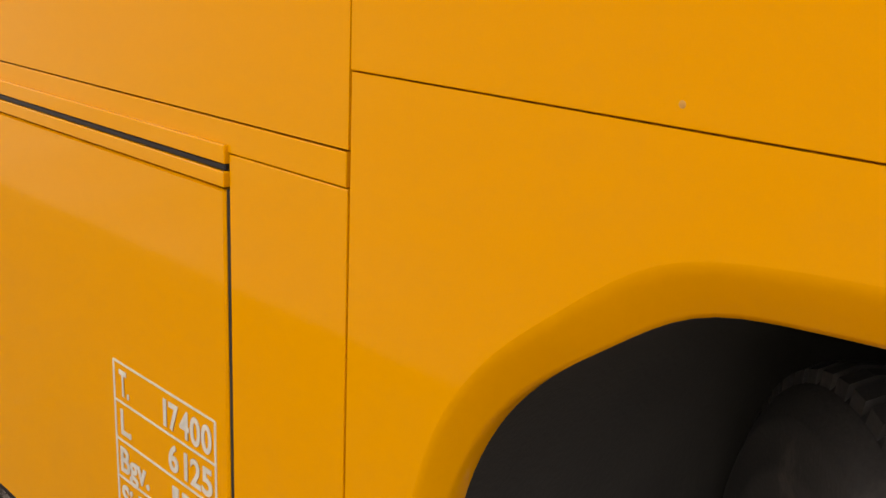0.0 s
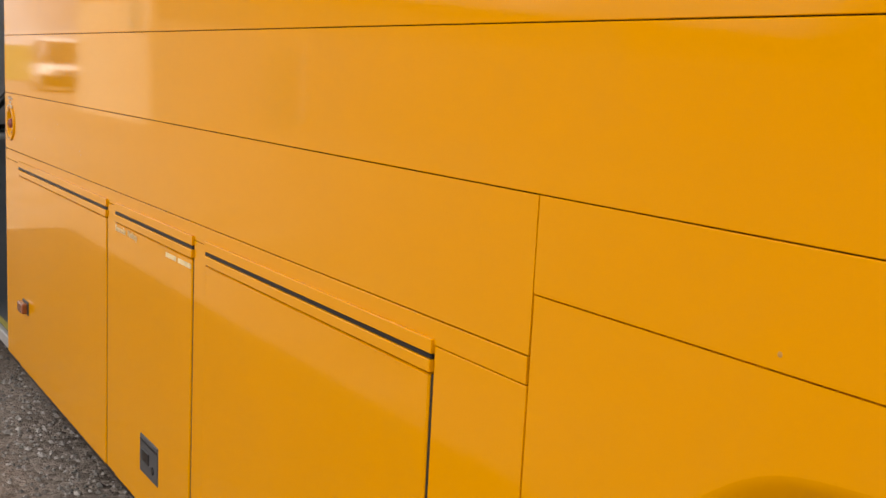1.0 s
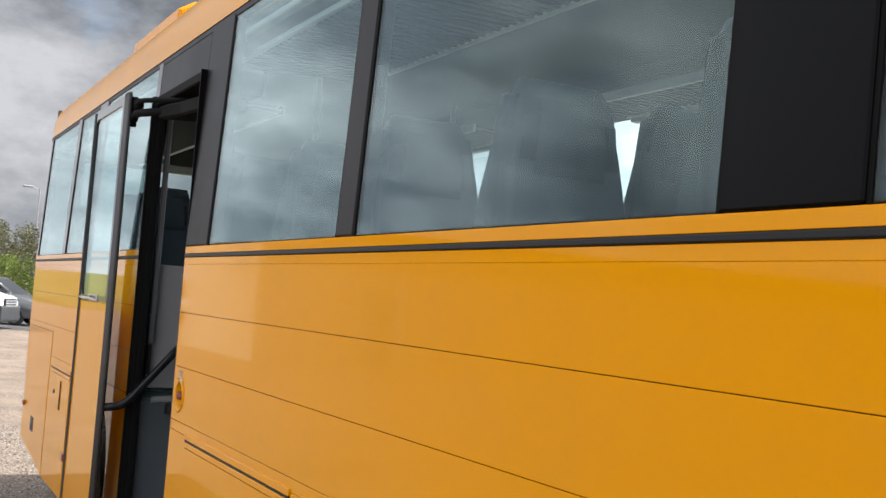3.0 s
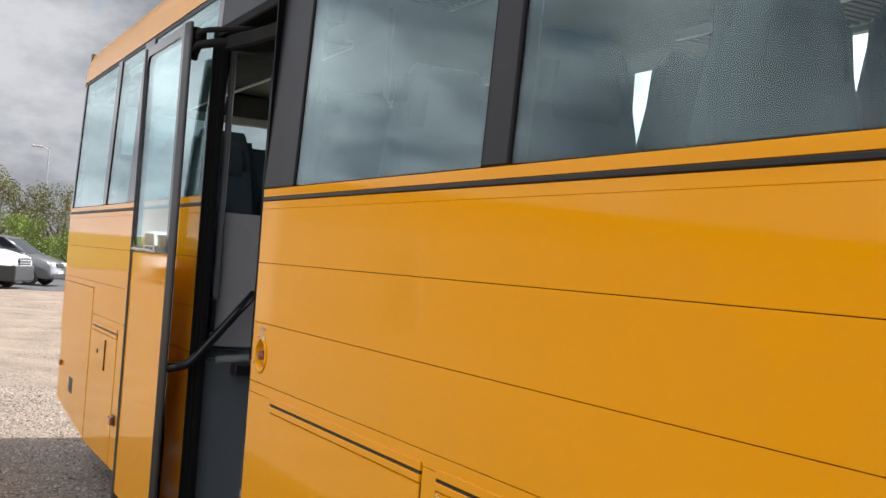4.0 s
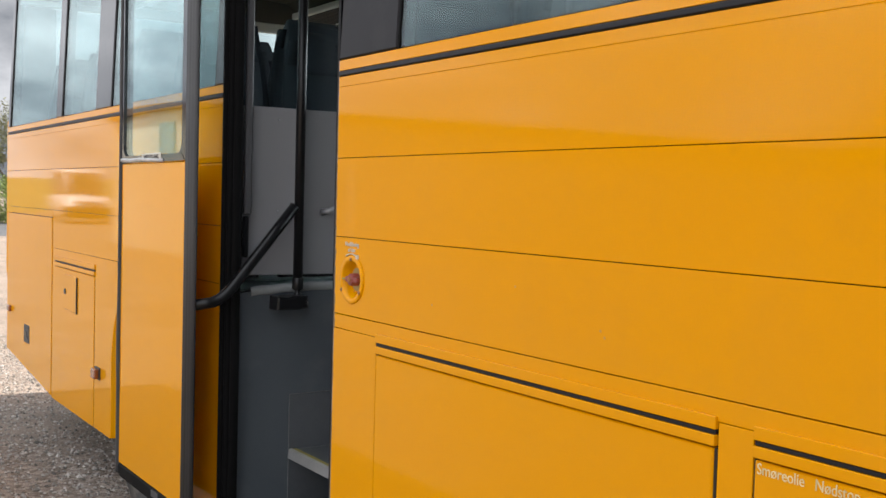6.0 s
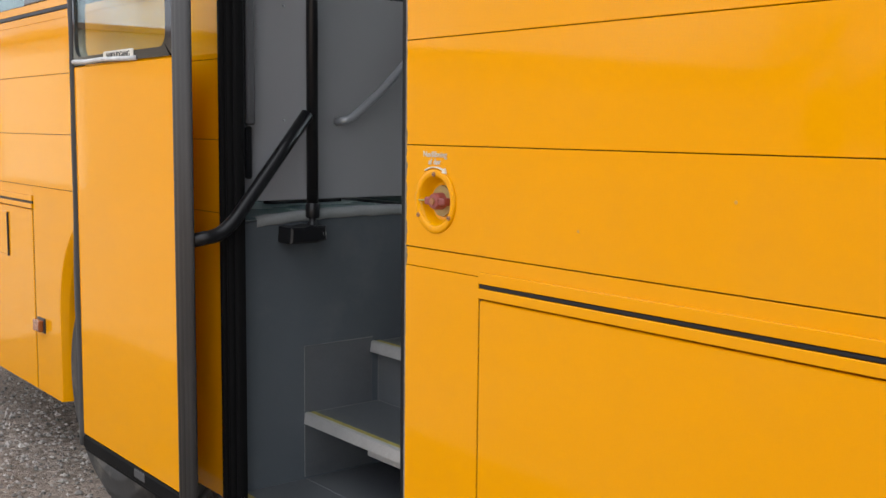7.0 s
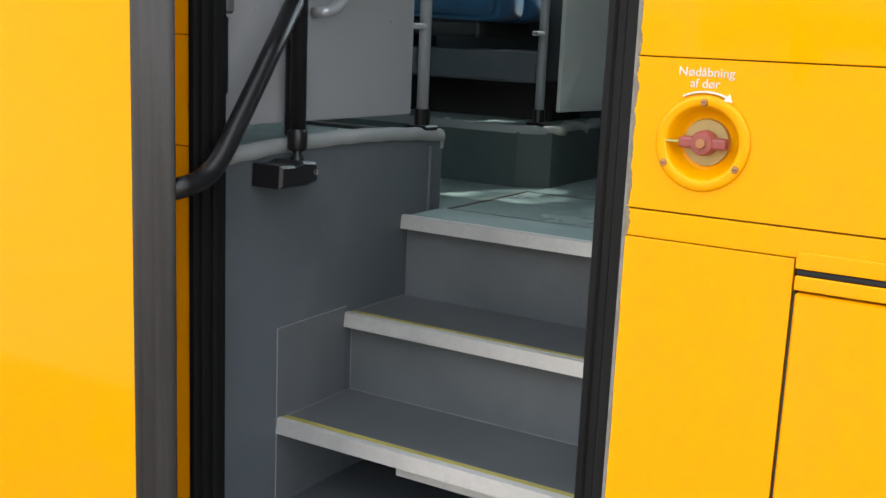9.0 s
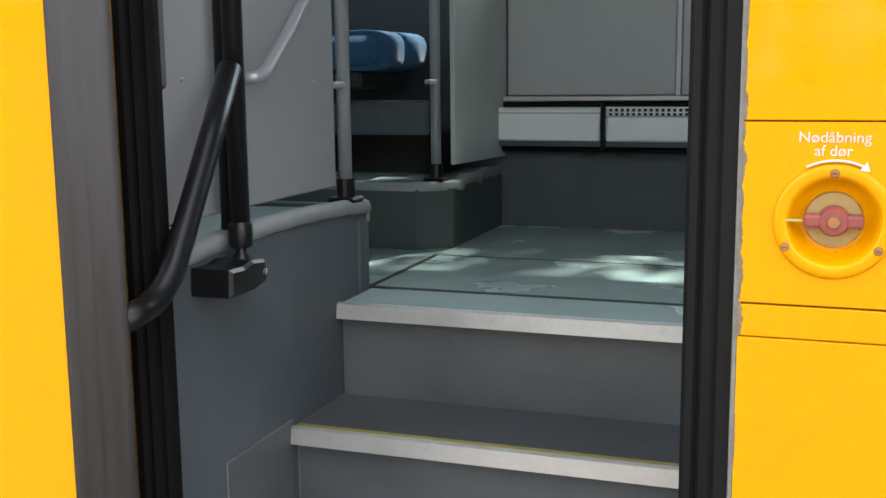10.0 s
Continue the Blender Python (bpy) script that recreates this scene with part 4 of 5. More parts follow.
b = prism([(-0.934, LY - 0.004), (-0.922, LY - 0.007), (-0.914, LY - 0.0085), (-0.909, LY - 0.0075), (-0.903, LY - 0.0085), (-0.893, LY - 0.010), (-0.882, LY - 0.0095), (-0.877, LY - 0.0075), (-0.871, LY - 0.008), (-0.860, LY - 0.007), (-0.854, LY - 0.005), (-0.847, LY - 0.0045), (-0.838, LY - 0.003), (-0.831, LY + 0.003),
           (-0.834, LY + 0.010), (-0.86, LY + 0.018), (-0.89, LY + 0.026), (-0.934, LY + 0.034)], "z", 0.318, 2.752)
part("finger_guard", b, RUBBER_GREY, door, "ribbed grey rubber edge", smooth=True)
b = bmesh.new()
rows = []
for i in range(61):
    z = 0.33 + 2.422 * i / 60
    w = 0.006 * math.sin(z * 5.1) + 0.004 * math.sin(z * 11.3 + 1.0)
    rows.append([b.verts.new(p) for p in ((-1.731, LY - 0.006, z), (-1.744, LY - 0.010, z), (-1.756 + w * 0.5, LY - 0.006, z), (-1.774 + w, LY - 0.001, z), (-1.778 + w, LY + 0.010, z), (-1.766 + w * 0.5, LY + 0.030, z), (-1.731, LY + 0.040, z))])
for r0, r1 in zip(rows, rows[1:]):
    for k in range(7):
        b.faces.new((r0[k], r0[(k + 1) % 7], r1[(k + 1) % 7], r1[k]))
b.faces.new(rows[0])
b.faces.new(list(reversed(rows[-1])))
part("hinge_edge", b, RUBBER_GREY, door, "floppy grey rubber edge", smooth=True)
part("bottom_trim", box(-1.73, -0.935, LY - 0.003, LY + 0.04, 0.322, 0.370, 0.006), RUBBER, door, "black bottom trim")
part("bottom_runner", box(-1.74, -0.935, LY + 0.006, LY + 0.03, 0.308, 0.3215, 0.003), RUBBER, door)
# raised patch that paints a blurred highlight onto the trim
part("runner_clip", box(-1.275, -1.19, LY - 0.005, LY + 0.02, 0.335, 0.366, 0.004), LATCH, door, "grey patch standing for a highlight on the trim")


def door_window():
    """The dark frame with rounded inner corners, and its pane."""
    x0, x1, z0, z1 = -1.73, -0.935, 1.668, 2.752
    gx0, gx1, gz0, gz1, r = -1.708, -0.978, 1.696, 2.705, 0.045
    inner = []
    for cx, cz, a0 in ((gx1 - r, gz1 - r, 0), (gx0 + r, gz1 - r, 90), (gx0 + r, gz0 + r, 180), (gx1 - r, gz0 + r, 270)):
        for k in range(7):
            a = radians(a0 + 15 * k)
            inner.append((cx + r * math.cos(a), cz + r * math.sin(a)))
    outer = []
    for x, z in inner:
        cx, cz = (x0 + x1) / 2, (z0 + z1) / 2
        dx, dz = x - cx, z - cz
        k = min((x1 - x0) / 2 / max(abs(dx), 1e-6), (z1 - z0) / 2 / max(abs(dz), 1e-6))
        outer.append((cx + dx * k, cz + dz * k))
    corner = [(x1, z1), (x0, z1), (x0, z0), (x1, z0)]
    for i, c in enumerate(corner):
        outer[i * 7 + 3] = c
    b = bmesh.new()
    n = len(inner)
    rings = [[b.verts.new((p[0], y, p[1])) for p in pts] for pts, y in ((outer, LY + 0.036), (outer, LY - 0.003), (inner, LY - 0.003), (inner, LY + 0.036))]
    for k in range(4):
        r0, r1 = rings[k], rings[(k + 1) % 4]
        for i in range(n):
            b.faces.new((r0[i], r0[(i + 1) % n], r1[(i + 1) % n], r1[i]))
    f = part("window_frame", b, FRIT, door, "charcoal window frame with rounded corners")
    p = part("pane", box(gx0 - 0.01, gx1 + 0.01, LY + 0.004, LY + 0.009, gz0 - 0.01, gz1 + 0.01), GLASS_CLEAR, f, "tinted door window pane")
    p.visible_shadow = False


door_window()
part("sealant_bead", tube([(-1.722, LY - 0.004, 1.681), (-1.60, LY - 0.005, 1.677), (-1.45, LY - 0.005, 1.679), (-1.19, LY - 0.004, 1.672)], 0.0075, 8), SEALANT, door, "smeared pale sealant under the pane", smooth=True)
s = part("exit_sticker", box(-1.445, -1.205, LY - 0.006, LY - 0.0035, 1.672, 1.702, 0.001), WHITE_INK, door, "white emergency exit sticker")
lettering("inscription", "NØDUDGANG", 0.026, (-1.415, LY - 0.0066, 1.678), s, BLACK_INK, "dark lettering", width=0.185, bold=0.0004)

# door gear: hand rail, post, brackets, upper arms
rail = part("door_hand_rail", tube([(-0.852, LY + 0.012, 1.142), (-0.850, -0.045, 1.152), (-0.845, 0.0, 1.188), (-0.868, 0.14, 1.345), (-0.892, 0.282, 1.507)], 0.0205, 18, bend=0.06), BLACK_METAL, bus, "black bent hand rail of the door", smooth=True)
post_b = part("door_post", tube([(-0.897, 0.303, 1.225), (-0.897, 0.303, 2.72)], 0.0185, 18), BLACK_METAL, bus, "black upright turning post", smooth=True)
part("post_collar", lathe([(0.019, 1.185), (0.0225, 1.19), (0.0225, 1.226), (0.019, 1.232)], 20, (-0.897, 0.303, 0), axis="z"), BLACK_METAL, post_b, smooth=True)
part("post_sleeve", tube([(-0.930, 0.320, 1.215), (-0.930, 0.320, 2.70)], 0.0145, 14), BLACK_METAL, post_b, smooth=True)
part("ball_joint", lathe([(0.0, 1.205), (0.011, 1.20), (0.013, 1.188), (0.009, 1.176), (0.016, 1.170), (0.016, 1.160)], 16, (-0.897, 0.303, 0), axis="z"), BLACK_METAL, post_b, smooth=True)
brk = part("post_bracket", prism([(0.205, 1.110), (0.208, 1.160), (0.255, 1.158), (0.285, 1.165), (0.333, 1.160), (0.336, 1.117), (0.30, 1.110)], "x", -0.948, -0.862, 0.006), BLACK_METAL, bus, "black foot bracket of the door post")
part("bracket_bolt", lathe([(0.0, -0.004), (0.005, -0.004), (0.006, 0.0)], 12, (-0.860, 0.325, 1.138), axis="x"), ALU, brk)
part("guide_rail", box(-0.932, -0.906, 0.084, 0.112, 1.472, 2.70, 0.006), GUIDE, bus, "grey upright guide rail by the door")
part("guide_clip", box(-0.932, -0.916, 0.084, 0.106, 1.31, 1.468, 0.005), BLACK_METAL, bus, "black lower guide")
arm = part("door_arm", tube([(-0.855, LY + 0.04, 2.690), (-0.74, -0.105, 2.700), (-0.50, 0.03, 2.690), (-0.30, 0.20, 2.685)], 0.013, 12, bend=0.06), RUBBER, bus, "black upper swing arm of the door", smooth=True)
part("lower_arm", tube([(-0.862, LY + 0.035, 2.615), (-0.80, LY + 0.03, 2.640), (-0.66, -0.05, 2.640), (-0.42, 0.14, 2.625)], 0.020, 12, bend=0.05), RUBBER, arm, smooth=True)
part("arm_joint", lathe([(0.0, 2.66), (0.020, 2.664), (0.026, 2.68), (0.026, 2.705), (0.018, 2.72), (0.0, 2.722)], 18, (-0.815, LY + 0.045, 0), axis="z"), RUBBER, arm, smooth=True)
part("hinge_plate", box(-0.885, -0.858, LY + 0.012, LY + 0.05, 2.58, 2.735, 0.004), RUBBER, arm)
part("arm_plate", prism([(-0.62, -0.03), (-0.40, 0.02), (-0.06, 0.06), (-0.06, 0.24), (-0.40, 0.26), (-0.56, 0.10)], "z", 2.600, 2.672, 0.01), RUBBER, arm)
part("door_motor", box(-0.86, -0.10, 0.12, 0.34, 2.70, 2.82, 0.015), RUBBER, bus, "black door drive above the opening")

# jambs and seals of the opening
part("door_seal", prism([(OPEN_L + 0.002, 0.0), (-0.922, -0.005), (-0.910, -0.005), (-0.904, 0.001), (-0.9035, 0.009), (-0.900, 0.008), (-0.896, 0.011), (-0.893, 0.019), (-0.8925, 0.029), (-0.889, 0.029), (-0.885, 0.035), (-0.883, 0.045), (-0.884, 0.060), (-0.895, 0.066), (OPEN_L + 0.002, 0.075)], "z", SILL - 0.01, OPEN_TOP), RUBBER, bus, "ribbed black rubber door seal")
part("door_seal", prism([(-0.006, 0.006), (-0.024, 0.006), (-0.029, 0.013), (-0.0295, 0.024), (-0.034, 0.024), (-0.046, 0.026), (-0.051, 0.034), (-0.0515, 0.040), (-0.058, 0.036), (-0.068, 0.039), (-0.074, 0.050), (-0.073, 0.085), (-0.066, 0.10), (-0.006, 0.10)], "z", SILL - 0.01, OPEN_TOP), RUBBER_MID, bus, "ribbed black rubber door seal")
part("jamb_edge", box(-0.0055, 0.0008, 0.001, 0.09, SILL, Z_WAIST, 0.001), JAMB, bus, "bare metal edge of the door jamb")
part("jamb_edge", box(-0.0055, 0.0008, 0.001, 0.09, Z_WAIST, OPEN_TOP, 0.001), TRIM_BLACK, bus)
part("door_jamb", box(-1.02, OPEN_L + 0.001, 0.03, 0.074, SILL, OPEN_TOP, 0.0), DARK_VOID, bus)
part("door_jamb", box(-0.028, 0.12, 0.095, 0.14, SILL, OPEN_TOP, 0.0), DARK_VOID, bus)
part("door_top_frame", box(-0.94, -0.004, 0.01, 0.12, OPEN_TOP - 0.05, OPEN_TOP - 0.002, 0.006), RUBBER, bus)

# ---- stairwell ----
FLOOR_Z = 0.935
part("stair_floor", box(-0.95, -0.03, 0.05, 1.0, SILL - 0.05, SILL + 0.004, 0.003), TREAD, bus, "dark grey bottom step")
part("sill_trim", box(-0.95, -0.03, 0.028, 0.052, SILL - 0.045, SILL + 0.010, 0.004), ALU, bus)
part("sill_line", box(-0.945, -0.03, 0.056, 0.082, SILL + 0.0045, SILL + 0.0065), YELLOW_TAPE, bus)


def stair_step(y0, y1, z, below, line=True, top=TREAD, inset=0.026):
    """Riser, tread and metal nosing of one step."""
    s = part("stair_step", box(-0.944, -0.032, y0, y1, z - 0.03, z, 0.003), top, bus, "slate grey vinyl step with metal nosing")
    # a deep inset swaps the riser for a dark sheet, painting the void's shade
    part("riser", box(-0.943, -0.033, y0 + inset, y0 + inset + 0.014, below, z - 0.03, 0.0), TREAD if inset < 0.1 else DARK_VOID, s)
    part("nosing", prism([(y0 - 0.006, z - 0.033), (y0 - 0.002, z + 0.001), (y0 + 0.004, z + 0.004), (y0 + 0.012, z + 0.004), (y0 + 0.012, z - 0.0305), (y0 + 0.004, z - 0.033)], "x", -0.945, -0.031, 0.001), ALU, s, "worn aluminium nosing")
    if line:
        part("edge_line", box(-0.942, -0.034, y0 + 0.0125, y0 + 0.032, z - 0.01, z + 0.003, 0.001), YELLOW_TAPE, s, "worn yellow warning line")
    if line:
        yb = y1 - 0.012
        part("weld_seam", tube([(-0.942, yb, z + 0.0012), (-0.034, yb, z + 0.0012)], 0.0012, 6), WELD, s)
        part("weld_seam", tube([(-0.9425, y0 + 0.03, z + 0.001), (-0.9425, yb, z + 0.001), (-0.9425, yb, z + 0.165)], 0.0012, 6), WELD, s)


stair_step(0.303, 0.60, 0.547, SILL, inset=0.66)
part("step_bracket", box(-0.62, -0.034, 0.322, 0.345, 0.484, 0.5165, 0.002), ALU, bus, "metal bracket under the step edge")
part("floor_weld", tube([(-0.942, 0.305, SILL + 0.0045), (-0.034, 0.305, SILL + 0.0045)], 0.0014, 6), WELD, bus)
stair_step(0.562, 0.86, 0.752, 0.547)
stair_step(0.805, 1.005, 0.972, 0.752, line=False, top=FLOOR_GREEN)
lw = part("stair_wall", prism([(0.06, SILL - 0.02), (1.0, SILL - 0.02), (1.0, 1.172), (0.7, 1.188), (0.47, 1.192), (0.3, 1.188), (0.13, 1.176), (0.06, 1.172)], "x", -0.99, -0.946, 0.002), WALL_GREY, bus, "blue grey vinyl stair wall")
part("kick_plate", box(-0.948, -0.9445, 0.30, 0.565, SILL + 0.01, 0.768, 0.001), TREAD, lw, "grey kick plate with a pale edge")
part("plate_edge", tube([(-0.944, 0.300, SILL + 0.01), (-0.944, 0.300, 0.768), (-0.944, 0.566, 0.770)], 0.0017, 6), WELD, lw)
b = bmesh.new()
rows = []
for i in range(21):
    y = 0.13 + 0.872 * i / 20
    z = 1.183 + 0.020 * math.sin(math.pi * i / 20) ** 0.8 + 0.0015 * math.sin(i * 2.3)
    rows.append([b.verts.new(p) for p in ((-0.985, y, z + 0.004), (-0.955, y, z + 0.010), (-0.943, y, z + 0.004), (-0.939, y, z - 0.006), (-0.940, y, z - 0.022), (-0.9445, y, z - 0.024))])
for r0, r1 in zip(rows, rows[1:]):
    for i in range(5):
        b.faces.new((r0[i], r0[i + 1], r1[i + 1], r1[i]))
part("wall_cap", b, CAP, lw, "pale grey bent edge trim", smooth=True)
part("wall_cap_end", box(-1.9, -0.944, 0.985, 1.008, 1.138, 1.182, 0.004), CAP, lw)
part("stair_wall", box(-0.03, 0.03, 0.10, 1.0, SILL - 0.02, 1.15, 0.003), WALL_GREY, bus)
part("corner_bead", box(-0.948, -0.938, 0.93, 0.936, 0.972, 1.15, 0.002), WALL_GREY, lw)

# floor, podiums, inner walls, ceiling
part("gangway_floor", box(-4.6, 6.9, 1.04, 1.8, FLOOR_Z - 0.04, FLOOR_Z, 0.0), FLOOR_GREEN, bus, "green grey vinyl gangway floor")
part("landing", prism([(1.005, 0.90), (1.005, 0.967), (1.170, FLOOR_Z + 0.003), (1.170, 0.90)], "x", -0.944, -0.03), FLOOR_GREEN, bus)
part("landing_plate", box(-1.012, -0.03, 1.187, 1.690, FLOOR_Z, FLOOR_Z + 0.005, 0.001), FLOOR_GREEN, bus, "green grey floor hatch plate")
for x0, x1, y0, y1 in ((-1.030, -0.03, 1.689, 1.707), (-1.030, -1.013, 1.164, 1.707), (-1.030, -0.03, 1.168, 1.188)):
    part("floor_joint", box(x0, x1, y0, y1, FLOOR_Z - 0.01, FLOOR_Z + 0.0046), SEAM, bus)
part("joint_rim", tube([(-1.036, 1.712, FLOOR_Z + 0.001), (-0.03, 1.712, FLOOR_Z + 0.001)], 0.003, 6), WELD, bus)
part("joint_rim", tube([(-1.037, 1.166, FLOOR_Z + 0.001), (-1.037, 1.712, FLOOR_Z + 0.001)], 0.003, 6), WELD, bus)
part("far_floor", box(-1.03, -0.02, 1.8, WIDTH - 0.06, FLOOR_Z - 0.04, FLOOR_Z, 0.0), FLOOR_GREEN, bus)
for x0, x1, z0 in ((-4.6, -2.42, 0.92), (-1.24, -0.992, 0.92), (-2.42, -1.24, 1.1385)):
    part("podium", box(x0, x1, 0.076, 0.984, z0, 1.17, 0.0), FLOOR_GREEN, bus, "raised green grey seat podium")
p2 = part("podium", prism([(-4.6, 1.8), (-1.12, 1.8), (-1.03, 1.865), (-1.03, WIDTH - 0.06), (-4.6, WIDTH - 0.06)], "z", 0.90, 1.148, 0.004), FLOOR_GREEN, bus, "raised green grey seat podium")
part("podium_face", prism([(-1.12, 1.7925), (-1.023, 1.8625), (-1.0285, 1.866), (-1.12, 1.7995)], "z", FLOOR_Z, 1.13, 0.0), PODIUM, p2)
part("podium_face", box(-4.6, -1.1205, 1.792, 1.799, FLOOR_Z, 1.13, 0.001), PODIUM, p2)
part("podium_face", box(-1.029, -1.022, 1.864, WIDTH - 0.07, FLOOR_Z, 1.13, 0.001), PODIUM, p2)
b = bmesh.new()
rows = []
path = [(-4.5, 1.796), (-2.0, 1.796), (-1.13, 1.794), (-1.10, 1.806), (-1.045, 1.846)] + [(-1.024 + 0.006 * math.sin(i * 1.9), 1.885 + 0.055 * i) for i in range(11)]
for i, (x, y) in enumerate(path):
    z = 1.148 + (0.012 * math.sin(i * 1.7) if i > 5 else 0)
    dx, dy = (0, 1) if i < 3 else ((-1, 0) if i > 4 else (-0.6, 0.8))
    rows.append([b.verts.new((x + dx * u, y + dy * u, z + v)) for u, v in ((0.035, 0.004), (0.004, 0.006), (-0.004, 0.0), (-0.004, -0.024))])
for r0, r1 in zip(rows, rows[1:]):
    for i in range(3):
        b.faces.new((r0[i], r0[i + 1], r1[i + 1], r1[i]))
part("podium_trim", b, CAP, p2, "pale wavy loose edge trim", smooth=True)
for x0, x1, y0, y1, z0, z1 in ((0.03, 3.70, 0.07, 1.0, 0.90, 1.15), (4.90, 6.9, 0.07, 1.0, 0.90, 1.15), (3.70, 4.90, 0.07, 1.0, 1.18, 1.21), (0.03, 6.9, 1.8, WIDTH - 0.06, 0.90, 1.15)):
    part("podium", box(x0, x1, y0, y1, z0, z1, 0.0), FLOOR_GREEN, bus, "raised green grey seat podium")
part("inner_side", box(0.03, 6.9, 0.045, 0.07, 1.2, Z_WAIST - 0.01, 0.0), PANEL_GREY, bus)
part("inner_side", box(-4.75, -1.02, 0.045, 0.07, 1.2, Z_WAIST - 0.01, 0.0), PANEL_GREY, bus)
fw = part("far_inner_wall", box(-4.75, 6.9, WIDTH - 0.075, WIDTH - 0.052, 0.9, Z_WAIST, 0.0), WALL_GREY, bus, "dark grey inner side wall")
part("wall_panel", box(-0.995, -0.392, WIDTH - 0.088, WIDTH - 0.076, 1.415, Z_WAIST, 0.003), PANEL_DARK, fw)
part("wall_panel", box(-0.372, 0.9, WIDTH - 0.088, WIDTH - 0.076, 1.415, Z_WAIST, 0.003), PANEL_DARK, fw)
part("panel_strip", box(-0.392, -0.372, WIDTH - 0.096, WIDTH - 0.076, 1.41, Z_WAIST, 0.003), STEEL, fw)
part("wall_rail", box(-1.02, 1.2, WIDTH - 0.12, WIDTH - 0.076, 1.395, 1.413, 0.003), ALU, fw)
heat = part("convector", box(-1.015, -0.636, WIDTH - 0.16, WIDTH - 0.077, 1.255, 1.373, 0.006), HEATER, bus, "white enamel convector heater with a grille")
part("heater_lip", box(-1.013, -0.638, WIDTH - 0.163, WIDTH - 0.16, 1.352, 1.356), PANEL_DARK, heat)
part("heater_louvre", box(-1.013, 0.9, WIDTH - 0.158, WIDTH - 0.1, 1.236, 1.2545, 0.002), WALL_GREY, heat)
part("heater_cover", box(-0.622, 0.9, WIDTH - 0.16, WIDTH - 0.077, 1.255, 1.343, 0.006), HEATER, heat)
part("grille_back", box(-0.622, 0.9, WIDTH - 0.14, WIDTH - 0.077, 1.345, 1.373), BLACK_METAL, heat)
gr = part("grille", box(-0.622, 0.9, WIDTH - 0.162, WIDTH - 0.15, 1.370, 1.376, 0.001), HEATER, heat)
for i in range(30):
    part("grille_bar", box(-0.618 + 0.02 * i, -0.611 + 0.02 * i, WIDTH - 0.161, WIDTH - 0.141, 1.344, 1.371), HEATER, gr)
part("grille", box(-0.622, 0.9, WIDTH - 0.162, WIDTH - 0.158, 1.355, 1.359), HEATER, heat)
part("cable_strap", tube([(-0.629, WIDTH - 0.168, 1.39), (-0.63, WIDTH - 0.170, 1.31), (-0.628, WIDTH - 0.166, 1.225)], 0.008, 8), BLACK_METAL, heat)
part("heater_pipe", tube([(-1.03, WIDTH - 0.12, 1.225), (0.9, WIDTH - 0.12, 1.220)], 0.012, 10), BLACK_METAL, heat, smooth=True)
part("heater_hose", tube([(-1.03, WIDTH - 0.11, 1.383), (0.9, WIDTH - 0.11, 1.381)], 0.008, 8), BLACK_METAL, heat, smooth=True)
part("pipe_clip", box(-0.70, -0.665, WIDTH - 0.14, WIDTH - 0.1, 1.205, 1.22, 0.003), BLACK_METAL, heat)
part("pipe_clip", box(-0.585, -0.55, WIDTH - 0.14, WIDTH - 0.1, 1.205, 1.22, 0.003), BLACK_METAL, heat)
part("inner_ceiling", prism([(0.08, 2.89), (0.30, 2.93), (0.5, 3.02), (1.25, 3.06), (2.0, 3.02), (2.2, 2.93), (2.42, 2.89), (2.42, 2.92), (2.2, 2.96), (2.0, 3.05), (1.25, 3.09), (0.5, 3.05), (0.3, 2.96), (0.08, 2.92)], "x", X_REAR + 0.05, 6.95), CEIL, bus, "ceiling lining darkened in colour")
for y0, y1, ye, zr in ((0.16, 0.74, 0.74, 2.79), (1.98, 2.34, 1.98, 2.87)):
    for x0, x1 in ((-4.6, -1.0), (0.05, 6.8)):
        r = part("luggage_rack", box(x0, x1, y0, y1, zr + 0.015, zr + 0.03, 0.004), RACK, bus, "dark ribbed luggage rack with a pale edge")
        part("rack_edge", box(x0, x1, ye - 0.015, ye + 0.015, zr, zr + 0.05, 0.01, seg=2), FAR_PANEL, r, "pale rack edge")
        part("rack_edge", box(x0, x1, (y1 if ye == y0 else y0) - 0.012, (y1 if ye == y0 else y0) + 0.012, zr + 0.008, zr + 0.035, 0.004), FAR_PANEL, r)
        b = bmesh.new()
        for k in range(int((x1 - x0) / 0.055)):
            box(x0 + 0.055 * k + 0.01, x0 + 0.055 * k + 0.03, y0 + 0.015, y1 - 0.015, zr + 0.006, zr + 0.0145, bm=b)
        tagged(part("rack_ribbing", b, RACK, r), kind="stuff")
for y0, y1 in ((0.085, 0.13), (2.37, 2.42)):
    for x0, x1 in ((-4.6, -1.0), (0.05, 6.8)):
        part("cove_panel", box(x0, x1, y0, y1, 2.86, 2.888, 0.004), FAR_PANEL, bus, "pale panel over the windows")

part("rear_lining", box(X_REAR + 0.012, X_REAR + 0.03, 0.06, WIDTH - 0.06, 0.9, 2.02, 0.0), PANEL_GREY, bus)
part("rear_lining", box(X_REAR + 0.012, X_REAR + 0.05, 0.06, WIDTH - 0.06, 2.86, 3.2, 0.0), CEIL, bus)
part("rear_pelmet", box(X_REAR + 0.012, X_REAR + 0.07, 0.06, WIDTH - 0.06, 2.785, 2.858, 0.008), FAR_PANEL, bus, "pale band above the rear window")
part("rear_lining", box(X_REAR + 0.012, X_REAR + 0.03, 0.06, 0.3, 2.02, 2.78, 0.0), PANEL_GREY, bus)
